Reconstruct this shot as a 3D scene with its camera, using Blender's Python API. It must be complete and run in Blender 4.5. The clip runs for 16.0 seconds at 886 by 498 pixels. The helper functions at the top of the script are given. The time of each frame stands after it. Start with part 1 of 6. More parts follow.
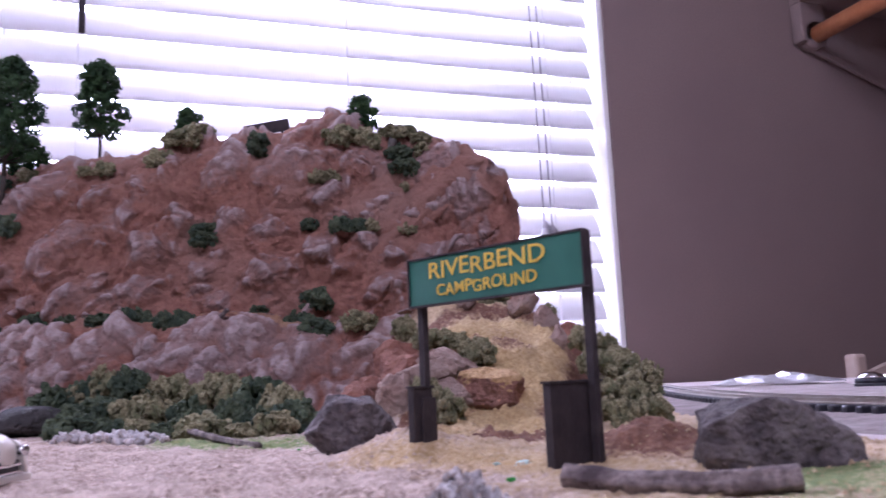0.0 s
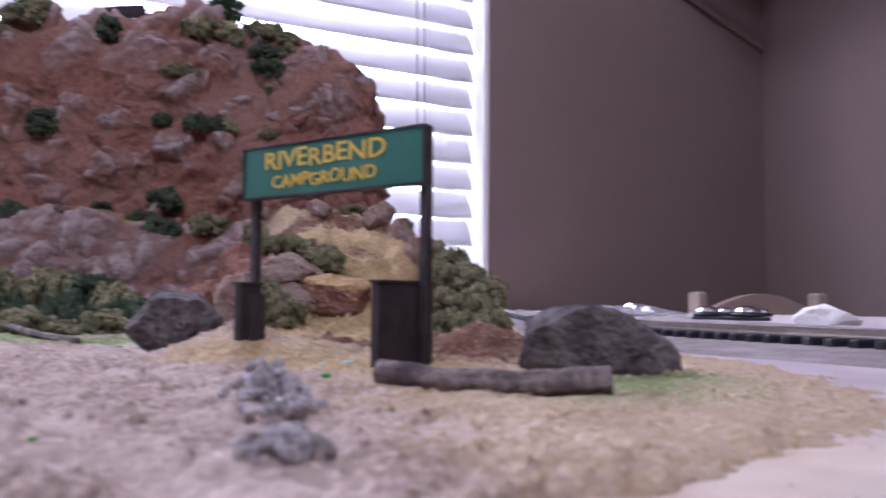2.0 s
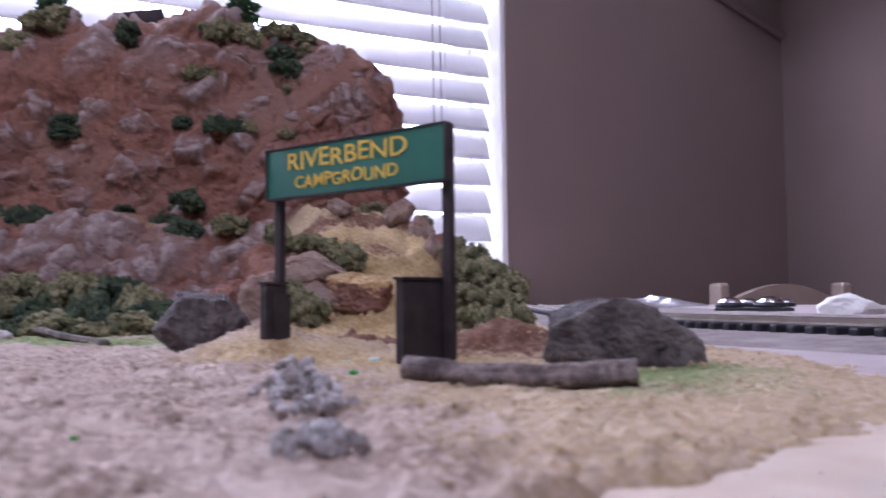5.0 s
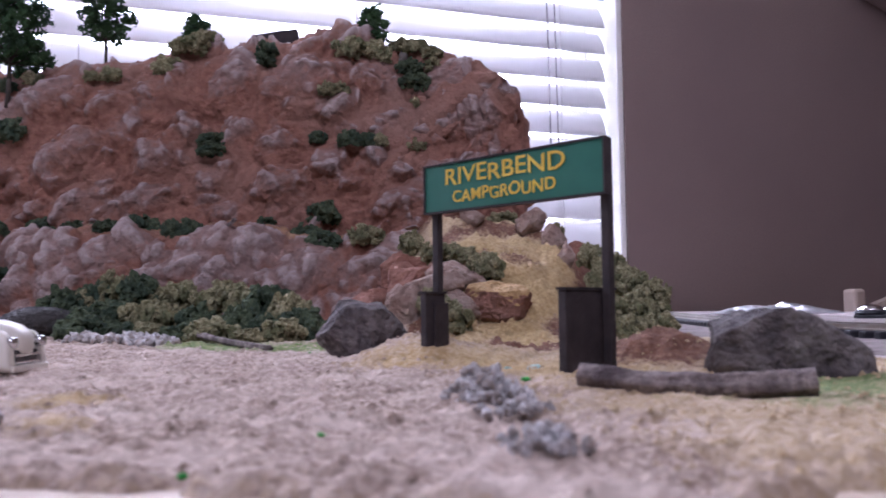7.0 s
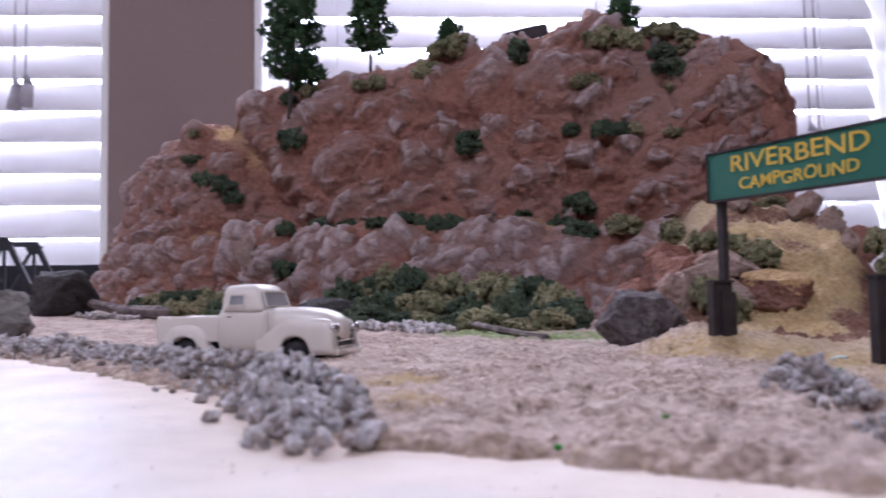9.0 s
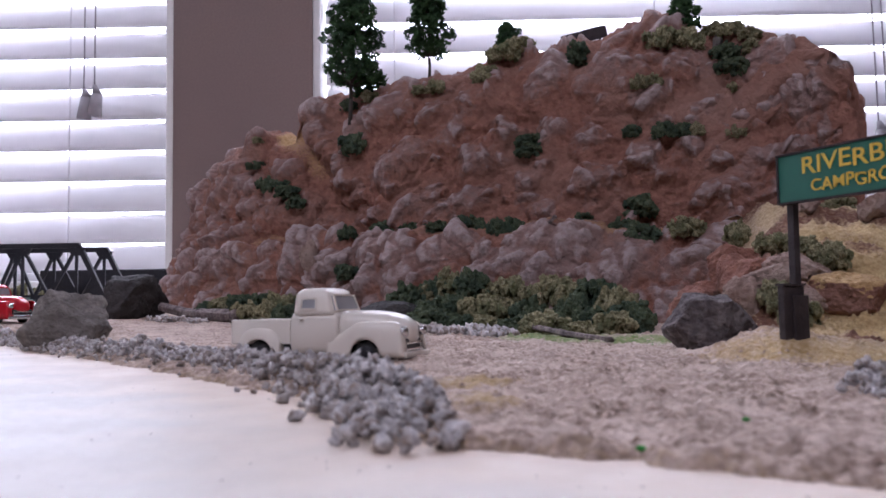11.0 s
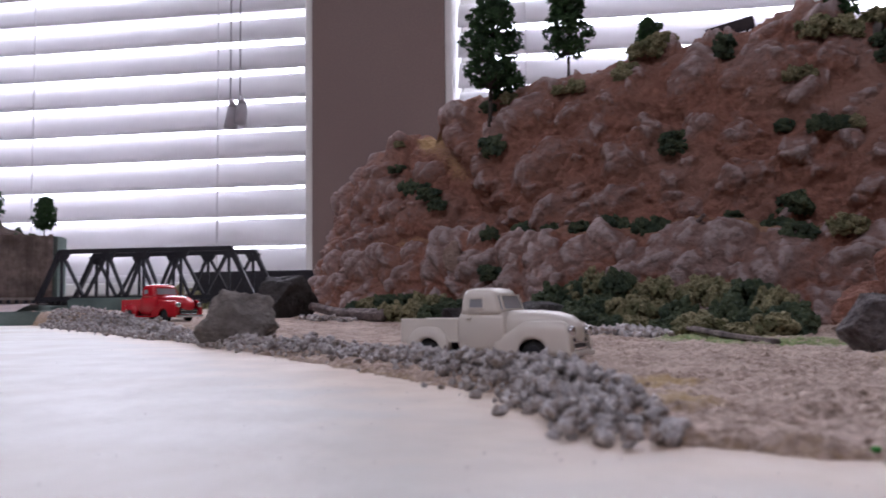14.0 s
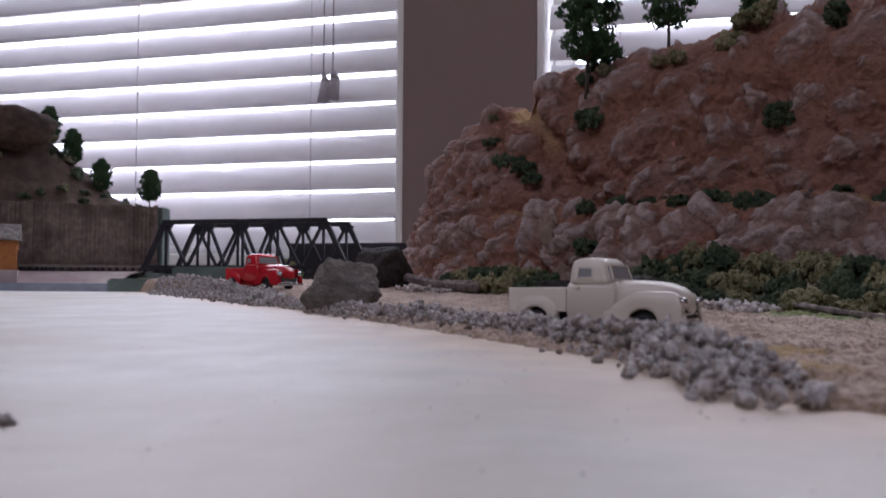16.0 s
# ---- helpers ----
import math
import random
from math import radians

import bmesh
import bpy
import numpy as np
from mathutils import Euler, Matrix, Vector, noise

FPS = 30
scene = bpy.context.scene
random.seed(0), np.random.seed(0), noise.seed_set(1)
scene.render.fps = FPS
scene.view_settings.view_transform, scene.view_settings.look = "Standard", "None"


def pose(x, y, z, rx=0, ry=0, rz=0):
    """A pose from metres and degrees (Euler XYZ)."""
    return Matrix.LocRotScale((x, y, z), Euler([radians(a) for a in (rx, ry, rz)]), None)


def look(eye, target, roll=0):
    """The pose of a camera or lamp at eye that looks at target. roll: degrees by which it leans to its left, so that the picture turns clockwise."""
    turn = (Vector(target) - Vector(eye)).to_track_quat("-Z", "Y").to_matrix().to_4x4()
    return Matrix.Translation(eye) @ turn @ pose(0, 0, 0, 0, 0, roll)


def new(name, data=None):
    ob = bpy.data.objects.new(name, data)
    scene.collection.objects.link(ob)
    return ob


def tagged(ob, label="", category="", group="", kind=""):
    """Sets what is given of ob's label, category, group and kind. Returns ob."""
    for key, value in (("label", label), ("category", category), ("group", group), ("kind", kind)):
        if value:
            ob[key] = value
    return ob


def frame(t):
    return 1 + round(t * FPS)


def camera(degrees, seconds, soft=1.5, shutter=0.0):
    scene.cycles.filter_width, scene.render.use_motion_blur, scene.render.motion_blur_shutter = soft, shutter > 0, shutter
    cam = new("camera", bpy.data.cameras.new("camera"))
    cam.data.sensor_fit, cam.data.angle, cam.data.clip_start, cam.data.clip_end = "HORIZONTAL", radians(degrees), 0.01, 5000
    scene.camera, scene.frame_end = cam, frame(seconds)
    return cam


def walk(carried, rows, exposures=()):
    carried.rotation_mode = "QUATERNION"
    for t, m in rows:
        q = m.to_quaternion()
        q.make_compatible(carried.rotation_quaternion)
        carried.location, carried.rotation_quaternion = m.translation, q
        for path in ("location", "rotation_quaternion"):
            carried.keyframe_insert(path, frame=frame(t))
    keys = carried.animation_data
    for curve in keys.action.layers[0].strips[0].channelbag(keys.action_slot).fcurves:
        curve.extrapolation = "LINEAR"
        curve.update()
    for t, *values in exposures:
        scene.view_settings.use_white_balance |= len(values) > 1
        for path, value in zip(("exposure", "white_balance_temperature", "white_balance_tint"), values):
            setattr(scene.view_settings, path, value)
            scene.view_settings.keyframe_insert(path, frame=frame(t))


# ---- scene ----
cam = camera(55.5, 16.0, soft=1.6, shutter=0.7)
# a small fixed-focus lens: sharp at arm's length, soft on the ground just before it
cam.data.dof.use_dof, cam.data.dof.focus_distance, cam.data.dof.aperture_fstop = True, 0.45, 64.0
# seconds, x, y, z, yaw, pitch, roll
ROWS = [
    (0, 0.0004, -0.0015, 0.0178, -19.12, 8.97, 2.45),
    (0.5, 0.0028, -0.0011, 0.0177, -21.57, 8.78, 2.10),
    (1, 0.0057, 0.0020, 0.0142, -23.75, 5.68, 0.81),
    (1.5, 0.0058, 0.0031, 0.0136, -24.17, 4.33, -0.19),
    (2, 0.0102, 0.0037, 0.0132, -28.13, 3.61, -0.41),
    (2.5, 0.0137, 0.0031, 0.0132, -31.82, 3.53, -0.31),
    (3, 0.0146, 0.0025, 0.0132, -33.04, 3.46, -0.04),
    (3.5, 0.0147, 0.0026, 0.0133, -32.99, 3.38, 0.12),
    (4, 0.0137, 0.0026, 0.0133, -32.35, 3.46, 0.44),
    (4.5, 0.0112, 0.0027, 0.0133, -29.54, 3.36, 0.43),
    (5, 0.0090, 0.0030, 0.0132, -26.78, 3.35, 0.62),
    (5.2, 0.0069, 0.0030, 0.0135, -25.30, 3.67, 0.74),
    (7.3, -0.0036, 0.0004, 0.0139, -17.87, 3.69, 0.70),
    (7.5, -0.0048, 0.0003, 0.0139, -16.61, 3.60, 0.78),
    (8, -0.0087, -0.0002, 0.0138, -11.67, 3.78, 0.73),
    (8.5, -0.0117, -0.0011, 0.0138, -7.03, 3.84, 0.96),
    (9, -0.0136, -0.0029, 0.0138, -3.12, 3.41, 0.80),
    (9.5, -0.0152, -0.0040, 0.0139, -0.37, 3.61, 1.05),
    (11.8, -0.0167, -0.0052, 0.0139, 1.37, 3.74, 0.69),
    (12, -0.0170, -0.0052, 0.0139, 1.77, 3.77, 0.63),
    (12.5, -0.0184, -0.0061, 0.0140, 2.96, 3.70, 0.75),
    (13, -0.0207, -0.0069, 0.0140, 4.99, 3.81, 0.62),
    (13.5, -0.0227, -0.0077, 0.0139, 6.93, 3.86, 0.59),
    (14, -0.0250, -0.0091, 0.0138, 9.28, 3.83, 0.65),
    (14.5, -0.0267, -0.0105, 0.0137, 11.34, 3.68, 0.58),
    (15, -0.0291, -0.0126, 0.0136, 13.70, 3.64, 0.49),
    (15.5, -0.0301, -0.0130, 0.0132, 15.04, 3.42, 0.19),
    (16, -0.0303, -0.0124, 0.0122, 15.01, 2.15, -0.32),
]
walk(cam, [(t, pose(x, y, z, 90 + pitch, roll, yaw)) for t, x, y, z, yaw, pitch, roll in ROWS],
     [(0.0, 0.38, 5450, 36), (1.2, 0.22, 5480, 30), (5.0, 0.17, 5460, 27), (9.0, 0.13, 5600, 24), (12.0, -0.40, 5820, 21), (14.5, -0.66, 5950, 20), (16.0, -0.98, 5950, 20)])

# ---- world and light ----
world = bpy.data.worlds.new("world")
scene.world = world
world.use_nodes = True
wn = world.node_tree
sky = wn.nodes.new("ShaderNodeTexSky")
sky.sky_type, sky.sun_disc = "NISHITA", False
sky.sun_elevation, sky.sun_rotation = radians(40), radians(200)
wn.links.new(sky.outputs[0], wn.nodes["Background"].inputs[0])
wn.nodes["Background"].inputs[1].default_value = 0.12


def area(name, m, sx, sy, power, color=(1, 1, 1)):
    d = bpy.data.lights.new(name, "AREA")
    d.shape, d.size, d.size_y, d.energy, d.color = "RECTANGLE", sx, sy, power, color
    ob = new(name, d)
    ob.matrix_world = m
    return ob


# daylight in the two windows behind the layout, outside the blinds; the other three lamps are added fill
area("window_and_fill_light", look((0.27, 1.42, 0.60), (0.27, 0.0, 0.30)), 1.0, 1.1, 46, (0.93, 0.95, 1.0))
area("window_and_fill_light", look((-0.95, 1.42, 0.60), (-0.95, 0.0, 0.30)), 1.0, 1.1, 46, (0.93, 0.95, 1.0))
# fill lamps added high inside the blinds, to light the layout from above
area("window_and_fill_light", look((0.27, 1.235, 1.02), (0.18, 0.25, 0.0)), 0.94, 0.36, 6.2, (0.93, 0.95, 1.0))
area("window_and_fill_light", look((-0.94, 1.235, 1.02), (-0.55, 0.25, 0.0)), 0.94, 0.36, 6.2, (0.93, 0.95, 1.0))
# fill lamp added behind the camera, in an unseen, assumed high window
area("window_and_fill_light", look((-0.45, -1.04, 1.42), (0.0, 0.45, 0.05)), 1.6, 0.40, 15, (0.98, 0.95, 0.97))


# ---- materials ----
def mat(name, c1, c2=None, rough=0.7, scale=40.0, detail=6.0, metal=0.0, bump=0.0, bump_scale=None, c3=None, big=6.0, lo=0.35, hi=0.65,
        glow=None, coat=0.0, random_obj=0.0, spec=0.5):
    """Two noise scales of colour and a fine relief."""
    m = bpy.data.materials.new(name)
    m.use_nodes = True
    nt = m.node_tree
    b = nt.nodes["Principled BSDF"]
    b.inputs["Roughness"].default_value, b.inputs["Metallic"].default_value = rough, metal
    b.inputs["Specular IOR Level"].default_value = spec
    b.inputs["Coat Weight"].default_value = coat
    tc = nt.nodes.new("ShaderNodeTexCoord")

    def noise_node(sc, det):
        n = nt.nodes.new("ShaderNodeTexNoise")
        n.inputs["Scale"].default_value, n.inputs["Detail"].default_value = sc, det
        nt.links.new(tc.outputs["Object"], n.inputs["Vector"])
        return n.outputs["Fac"]

    def ramp(src, a, z):
        r = nt.nodes.new("ShaderNodeMapRange")
        r.inputs[1].default_value, r.inputs[2].default_value = a, z
        nt.links.new(src, r.inputs[0])
        return r.outputs[0]

    def mix(f, a, c):
        x = nt.nodes.new("ShaderNodeMix")
        x.data_type = "RGBA"
        if isinstance(f, float):
            x.inputs[0].default_value = f
        else:
            nt.links.new(f, x.inputs[0])
        for k, v in ((6, a), (7, c)):
            if isinstance(v, tuple):
                x.inputs[k].default_value = (*v, 1)
            else:
                nt.links.new(v, x.inputs[k])
        return x.outputs[2]

    col = mix(ramp(noise_node(scale, detail), lo, hi), c1, c2 or c1)
    if c3:
        col = mix(ramp(noise_node(big, 4.0), 0.45, 0.68), col, c3)
    if random_obj:
        oi = nt.nodes.new("ShaderNodeObjectInfo")
        hs = nt.nodes.new("ShaderNodeHueSaturation")
        spread = ramp(oi.outputs["Random"], 0.0, 1.0)
        spread.node.inputs[3].default_value, spread.node.inputs[4].default_value = 0.55, 1.5
        nt.links.new(spread, hs.inputs["Value"])
        hs.inputs["Fac"].default_value = random_obj
        nt.links.new(col, hs.inputs["Color"])
        col = hs.outputs[0]
    nt.links.new(col, b.inputs["Base Color"])
    if bump:
        bp = nt.nodes.new("ShaderNodeBump")
        bp.inputs["Strength"].default_value, bp.inputs["Distance"].default_value = min(1.0, bump), 0.001
        nt.links.new(noise_node(bump_scale or scale * 3, 8.0), bp.inputs["Height"])
        nt.links.new(bp.outputs[0], b.inputs["Normal"])
    if glow:
        b.inputs["Emission Color"].default_value, b.inputs["Emission Strength"].default_value = (*glow[:3], 1), glow[3]
    return m


def masked(name, base_args, over, attr):
    """A material that turns into a second colour pair where a surface attribute says so."""
    m = mat(name, **base_args)
    nt = m.node_tree
    b = nt.nodes["Principled BSDF"]
    src = b.inputs["Base Color"].links[0].from_socket
    tc = nt.nodes.new("ShaderNodeTexCoord")
    for key, c1, c2, sc in over:
        at = nt.nodes.new("ShaderNodeAttribute")
        at.attribute_name = key
        n = nt.nodes.new("ShaderNodeTexNoise")
        n.inputs["Scale"].default_value, n.inputs["Detail"].default_value = sc, 8.0
        nt.links.new(tc.outputs["Object"], n.inputs["Vector"])
        r = nt.nodes.new("ShaderNodeMapRange")
        r.inputs[1].default_value, r.inputs[2].default_value = 0.35, 0.65
        nt.links.new(n.outputs["Fac"], r.inputs[0])
        x = nt.nodes.new("ShaderNodeMix")
        x.data_type = "RGBA"
        x.inputs[6].default_value, x.inputs[7].default_value = (*c1, 1), (*c2, 1)
        nt.links.new(r.outputs[0], x.inputs[0])
        # the mask's rim is broken up by the noise
        add = nt.nodes.new("ShaderNodeMath")
        add.operation = "MULTIPLY_ADD"
        nt.links.new(n.outputs["Fac"], add.inputs[0])
        add.inputs[1].default_value = 0.8
        nt.links.new(at.outputs["Fac"], add.inputs[2])
        r2 = nt.nodes.new("ShaderNodeMapRange")
        r2.inputs[1].default_value, r2.inputs[2].default_value = 0.72, 1.08
        nt.links.new(add.outputs[0], r2.inputs[0])
        y = nt.nodes.new("ShaderNodeMix")
        y.data_type = "RGBA"
        nt.links.new(r2.outputs[0], y.inputs[0])
        nt.links.new(src, y.inputs[6])
        nt.links.new(x.outputs[2], y.inputs[7])
        src = y.outputs[2]
    nt.links.new(src, b.inputs["Base Color"])
    return m


M_WALL = mat("wall_paint", (0.235, 0.172, 0.155), (0.255, 0.190, 0.168), 0.85, 300, bump=0.15, bump_scale=900, c3=(0.225, 0.164, 0.150), big=2.5)
M_WHITE = mat("white_paint", (0.80, 0.79, 0.77), (0.76, 0.75, 0.73), 0.5, 30, c3=(0.78, 0.77, 0.74))
M_CEIL = mat("ceiling_paint", (0.75, 0.73, 0.70), (0.7, 0.68, 0.65), 0.9, 60, bump=0.2)
M_FLOOR = mat("carpet", (0.34, 0.29, 0.24), (0.28, 0.24, 0.2), 0.95, 400, bump=0.5)
M_BOARD = masked("base_board", dict(c1=(0.63, 0.605, 0.555), c2=(0.75, 0.735, 0.69), rough=0.45, scale=60, bump=0.4, bump_scale=220, c3=(0.57, 0.51, 0.44), big=14, spec=0.4),
                 (("dust", (0.60, 0.46, 0.35), (0.74, 0.64, 0.54), 60), ("lilac", (0.46, 0.385, 0.395), (0.60, 0.52, 0.51), 26),), "lilac")
M_DIRT = masked("dirt", dict(c1=(0.57, 0.45, 0.375), c2=(0.30, 0.218, 0.172), rough=0.95, scale=950, lo=0.37, hi=0.60, bump=1.0, bump_scale=800, c3=(0.62, 0.505, 0.43), big=60),
                (("sand", (0.60, 0.465, 0.29), (0.41, 0.295, 0.165), 800), ("ochre", (0.58, 0.43, 0.215), (0.40, 0.275, 0.125), 700), ("grass", (0.29, 0.32, 0.13), (0.16, 0.23, 0.085), 800), ("soil", (0.23, 0.115, 0.07), (0.14, 0.065, 0.042), 600)), "sand")
# the edge colours put drybrush and lit-edge highlights into the rock
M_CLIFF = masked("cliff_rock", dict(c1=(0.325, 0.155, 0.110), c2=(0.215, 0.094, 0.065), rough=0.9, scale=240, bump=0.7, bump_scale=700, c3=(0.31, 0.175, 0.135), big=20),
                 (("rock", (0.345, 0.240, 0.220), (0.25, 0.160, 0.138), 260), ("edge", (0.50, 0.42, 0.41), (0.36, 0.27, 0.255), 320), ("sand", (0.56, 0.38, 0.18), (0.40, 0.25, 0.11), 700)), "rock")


def crag(m, scale, depth):
    """A coarser second relief under a material's fine one."""
    nt = m.node_tree
    fine = next(n for n in nt.nodes if n.type == "BUMP")
    tc, n, b = nt.nodes.new("ShaderNodeTexCoord"), nt.nodes.new("ShaderNodeTexNoise"), nt.nodes.new("ShaderNodeBump")
    n.inputs["Scale"].default_value, n.inputs["Detail"].default_value, n.inputs["Roughness"].default_value = scale, 5.0, 0.6
    b.inputs["Strength"].default_value, b.inputs["Distance"].default_value = 1.0, depth
    nt.links.new(tc.outputs["Object"], n.inputs["Vector"])
    nt.links.new(n.outputs["Fac"], b.inputs["Height"])
    nt.links.new(b.outputs[0], fine.inputs["Normal"])


crag(M_CLIFF, 150, 0.0040)
M_STONE = mat("gravel_stone", (0.46, 0.44, 0.45), (0.78, 0.75, 0.75), 0.9, 900, bump=1.0, bump_scale=1100, c3=(0.30, 0.235, 0.195), big=320, random_obj=0.4)
M_BOULDER = mat("boulder_rock", (0.062, 0.050, 0.052), (0.130, 0.106, 0.103), 0.85, 420, bump=1.0, bump_scale=800, c3=(0.20, 0.175, 0.17), big=110)
M_GREYROCK = mat("grey_rock", (0.155, 0.138, 0.128), (0.29, 0.265, 0.24), 0.85, 300, bump=1.0, bump_scale=700, c3=(0.13, 0.112, 0.10), big=70)
M_DARKROCK = mat("dark_rock", (0.030, 0.027, 0.029), (0.052, 0.047, 0.048), 0.8, 420, bump=1.0, bump_scale=800, c3=(0.075, 0.07, 0.068), big=34)
M_MAUVE = mat("mauve_rock", (0.37, 0.262, 0.22), (0.25, 0.16, 0.125), 0.9, 350, bump=1.0, bump_scale=700, c3=(0.43, 0.335, 0.285), big=70)
for _m in (M_BOULDER, M_GREYROCK, M_DARKROCK, M_MAUVE):
    crag(_m, 190, 0.0030)
M_LOG = mat("driftwood", (0.15, 0.118, 0.115), (0.33, 0.275, 0.255), 0.9, 700, bump=1.0, bump_scale=900, c3=(0.07, 0.05, 0.052), big=150)
M_BUSH_D = mat("foliage_dark", (0.044, 0.072, 0.040), (0.115, 0.145, 0.078), 0.95, 900, bump=1.0, bump_scale=1300, c3=(0.035, 0.062, 0.04), big=120)
M_BUSH_O = mat("foliage_olive", (0.16, 0.150, 0.076), (0.40, 0.37, 0.215), 0.95, 900, bump=1.0, bump_scale=1300, c3=(0.13, 0.14, 0.065), big=120)
M_LEAF = mat("tree_foliage", (0.03, 0.075, 0.025), (0.05, 0.11, 0.035), 0.9, 300, c3=(0.025, 0.06, 0.03), big=60)
M_TRUNK = mat("tree_bark", (0.035, 0.028, 0.022), (0.06, 0.045, 0.035), 0.9, 300, bump=0.5)
M_SIGN = mat("sign_green", (0.012, 0.125, 0.085), (0.016, 0.14, 0.095), 0.5, 200)
M_YELLOW = mat("sign_yellow", (0.72, 0.50, 0.06), (0.66, 0.45, 0.05), 0.55, 300)
M_POST = mat("post_brown", (0.030, 0.024, 0.027), (0.050, 0.039, 0.041), 0.7, 200, bump=0.4, spec=0.3)
M_CREAM = mat("cream_plastic", (0.80, 0.755, 0.68), (0.78, 0.73, 0.655), 0.32, 80, coat=0.2)
M_RED = mat("red_plastic", (0.58, 0.012, 0.025), (0.54, 0.01, 0.02), 0.25, 80, coat=0.4)
M_CHROME = mat("chrome", (0.75, 0.75, 0.76), (0.68, 0.68, 0.7), 0.15, 80, metal=1.0)
M_RUBBER = mat("tyre_rubber", (0.018, 0.018, 0.02), (0.03, 0.03, 0.03), 0.8, 300)
M_GLASS = mat("clear_plastic", (0.30, 0.31, 0.33), (0.36, 0.37, 0.38), 0.12, 60, spec=0.8)
M_BLACK = mat("black_plastic", (0.012, 0.012, 0.018), (0.02, 0.02, 0.027), 0.45, 200)
M_SLAT = mat("blind_slat", (0.80, 0.78, 0.79), (0.76, 0.74, 0.75), 0.45, 30)
_nt = M_SLAT.node_tree
_tr, _mx = _nt.nodes.new("ShaderNodeBsdfTranslucent"), _nt.nodes.new("ShaderNodeMixShader")
_tr.inputs[0].default_value, _mx.inputs[0].default_value = (0.78, 0.77, 0.80, 1), 0.19
_nt.links.new(_nt.nodes["Principled BSDF"].outputs[0], _mx.inputs[1])
_nt.links.new(_tr.outputs[0], _mx.inputs[2])
_nt.links.new(_mx.outputs[0], _nt.nodes["Material Output"].inputs[0])
M_TASSEL = mat("tassel_grey", (0.36, 0.34, 0.36), (0.30, 0.28, 0.30), 0.5, 60)
M_RAIL = mat("rail_steel", (0.42, 0.38, 0.34), (0.33, 0.28, 0.24), 0.35, 120, metal=0.7)
M_BALLAST = mat("ballast", (0.30, 0.25, 0.24), (0.18, 0.145, 0.14), 0.95, 500, bump=0.9, bump_scale=700, c3=(0.36, 0.31, 0.30), big=60)
M_FOAM = mat("teal_foam", (0.145, 0.195, 0.18), (0.19, 0.245, 0.225), 0.85, 120, bump=0.5, c3=(0.11, 0.145, 0.135), big=30)
M_BLUEFOAM = mat("blue_foam", (0.30, 0.34, 0.42), (0.38, 0.42, 0.50), 0.8, 120, bump=0.3, c3=(0.24, 0.27, 0.34), big=30)
M_ROAD = mat("pink_road", (0.44, 0.36, 0.35), (0.52, 0.44, 0.42), 0.85, 120, bump=0.3, c3=(0.36, 0.28, 0.28), big=20)
M_FENCE = mat("reed_wall", (0.17, 0.125, 0.105), (0.28, 0.215, 0.185), 0.9, 160, bump=0.6, c3=(0.085, 0.06, 0.05), big=30)
M_HILL = mat("brown_hill", (0.058, 0.034, 0.025), (0.10, 0.062, 0.046), 0.95, 160, bump=1.0, c3=(0.034, 0.024, 0.017), big=40)
M_WOODROD = mat("wood_rod", (0.42, 0.14, 0.05), (0.50, 0.20, 0.08), 0.45, 60, coat=0.2)
M_CHAIR = mat("pale_wood", (0.44, 0.345, 0.29), (0.39, 0.30, 0.245), 0.5, 60, c3=(0.47, 0.375, 0.31))
M_FOIL = mat("foil", (0.80, 0.80, 0.83), (0.7, 0.7, 0.74), 0.28, 200, metal=0.9, bump=0.8, bump_scale=120)
M_PAPER = mat("white_plaster", (0.82, 0.81, 0.79), (0.75, 0.74, 0.72), 0.8, 100, bump=0.3)
M_ORANGE = mat("shed_orange", (0.42, 0.16, 0.04), (0.34, 0.12, 0.03), 0.7, 200, bump=0.3)
M_CYAN = mat("pale_cyan", (0.45, 0.66, 0.62), (0.52, 0.72, 0.68), 0.6, 200)
M_GREENCHIP = mat("bright_green", (0.05, 0.38, 0.07), (0.04, 0.30, 0.05), 0.8, 200)
M_GLASSPANE = bpy.data.materials.new("window_glass")
M_GLASSPANE.use_nodes = True
_b = M_GLASSPANE.node_tree.nodes["Principled BSDF"]
_b.inputs["Transmission Weight"].default_value, _b.inputs["Roughness"].default_value, _b.inputs["IOR"].default_value = 1.0, 0.0, 1.45
M_OUT = bpy.data.materials.new("bright_sky")
M_OUT.use_nodes = True
_b = M_OUT.node_tree.nodes["Principled BSDF"]
_b.inputs["Base Color"].default_value = (0.8, 0.85, 0.9, 1)
_b.inputs["Emission Color"].default_value, _b.inputs["Emission Strength"].default_value = (0.95, 0.97, 1.0, 1), 1.9


# ---- mesh helpers ----
def smooth(a, b, x):
    t = np.clip((x - a) / (b - a), 0, 1)
    return t * t * (3 - 2 * t)


def mesh_ob(name, verts, faces, material, parent=None, shade=False, label="", attrs=None):
    me = bpy.data.meshes.new(name)
    me.from_pydata([tuple(v) for v in verts], [], faces)
    me.materials.append(material)
    if shade:
        me.polygons.foreach_set("use_smooth", [True] * len(me.polygons))
    for k, vals in (attrs or {}).items():
        a = me.attributes.new(k, "FLOAT", "POINT")
        a.data.foreach_set("value", np.asarray(vals, dtype=np.float32))
    me.update()
    ob = new(name, me)
    if parent:
        ob.parent = parent
    if label:
        tagged(ob, label)
    return ob


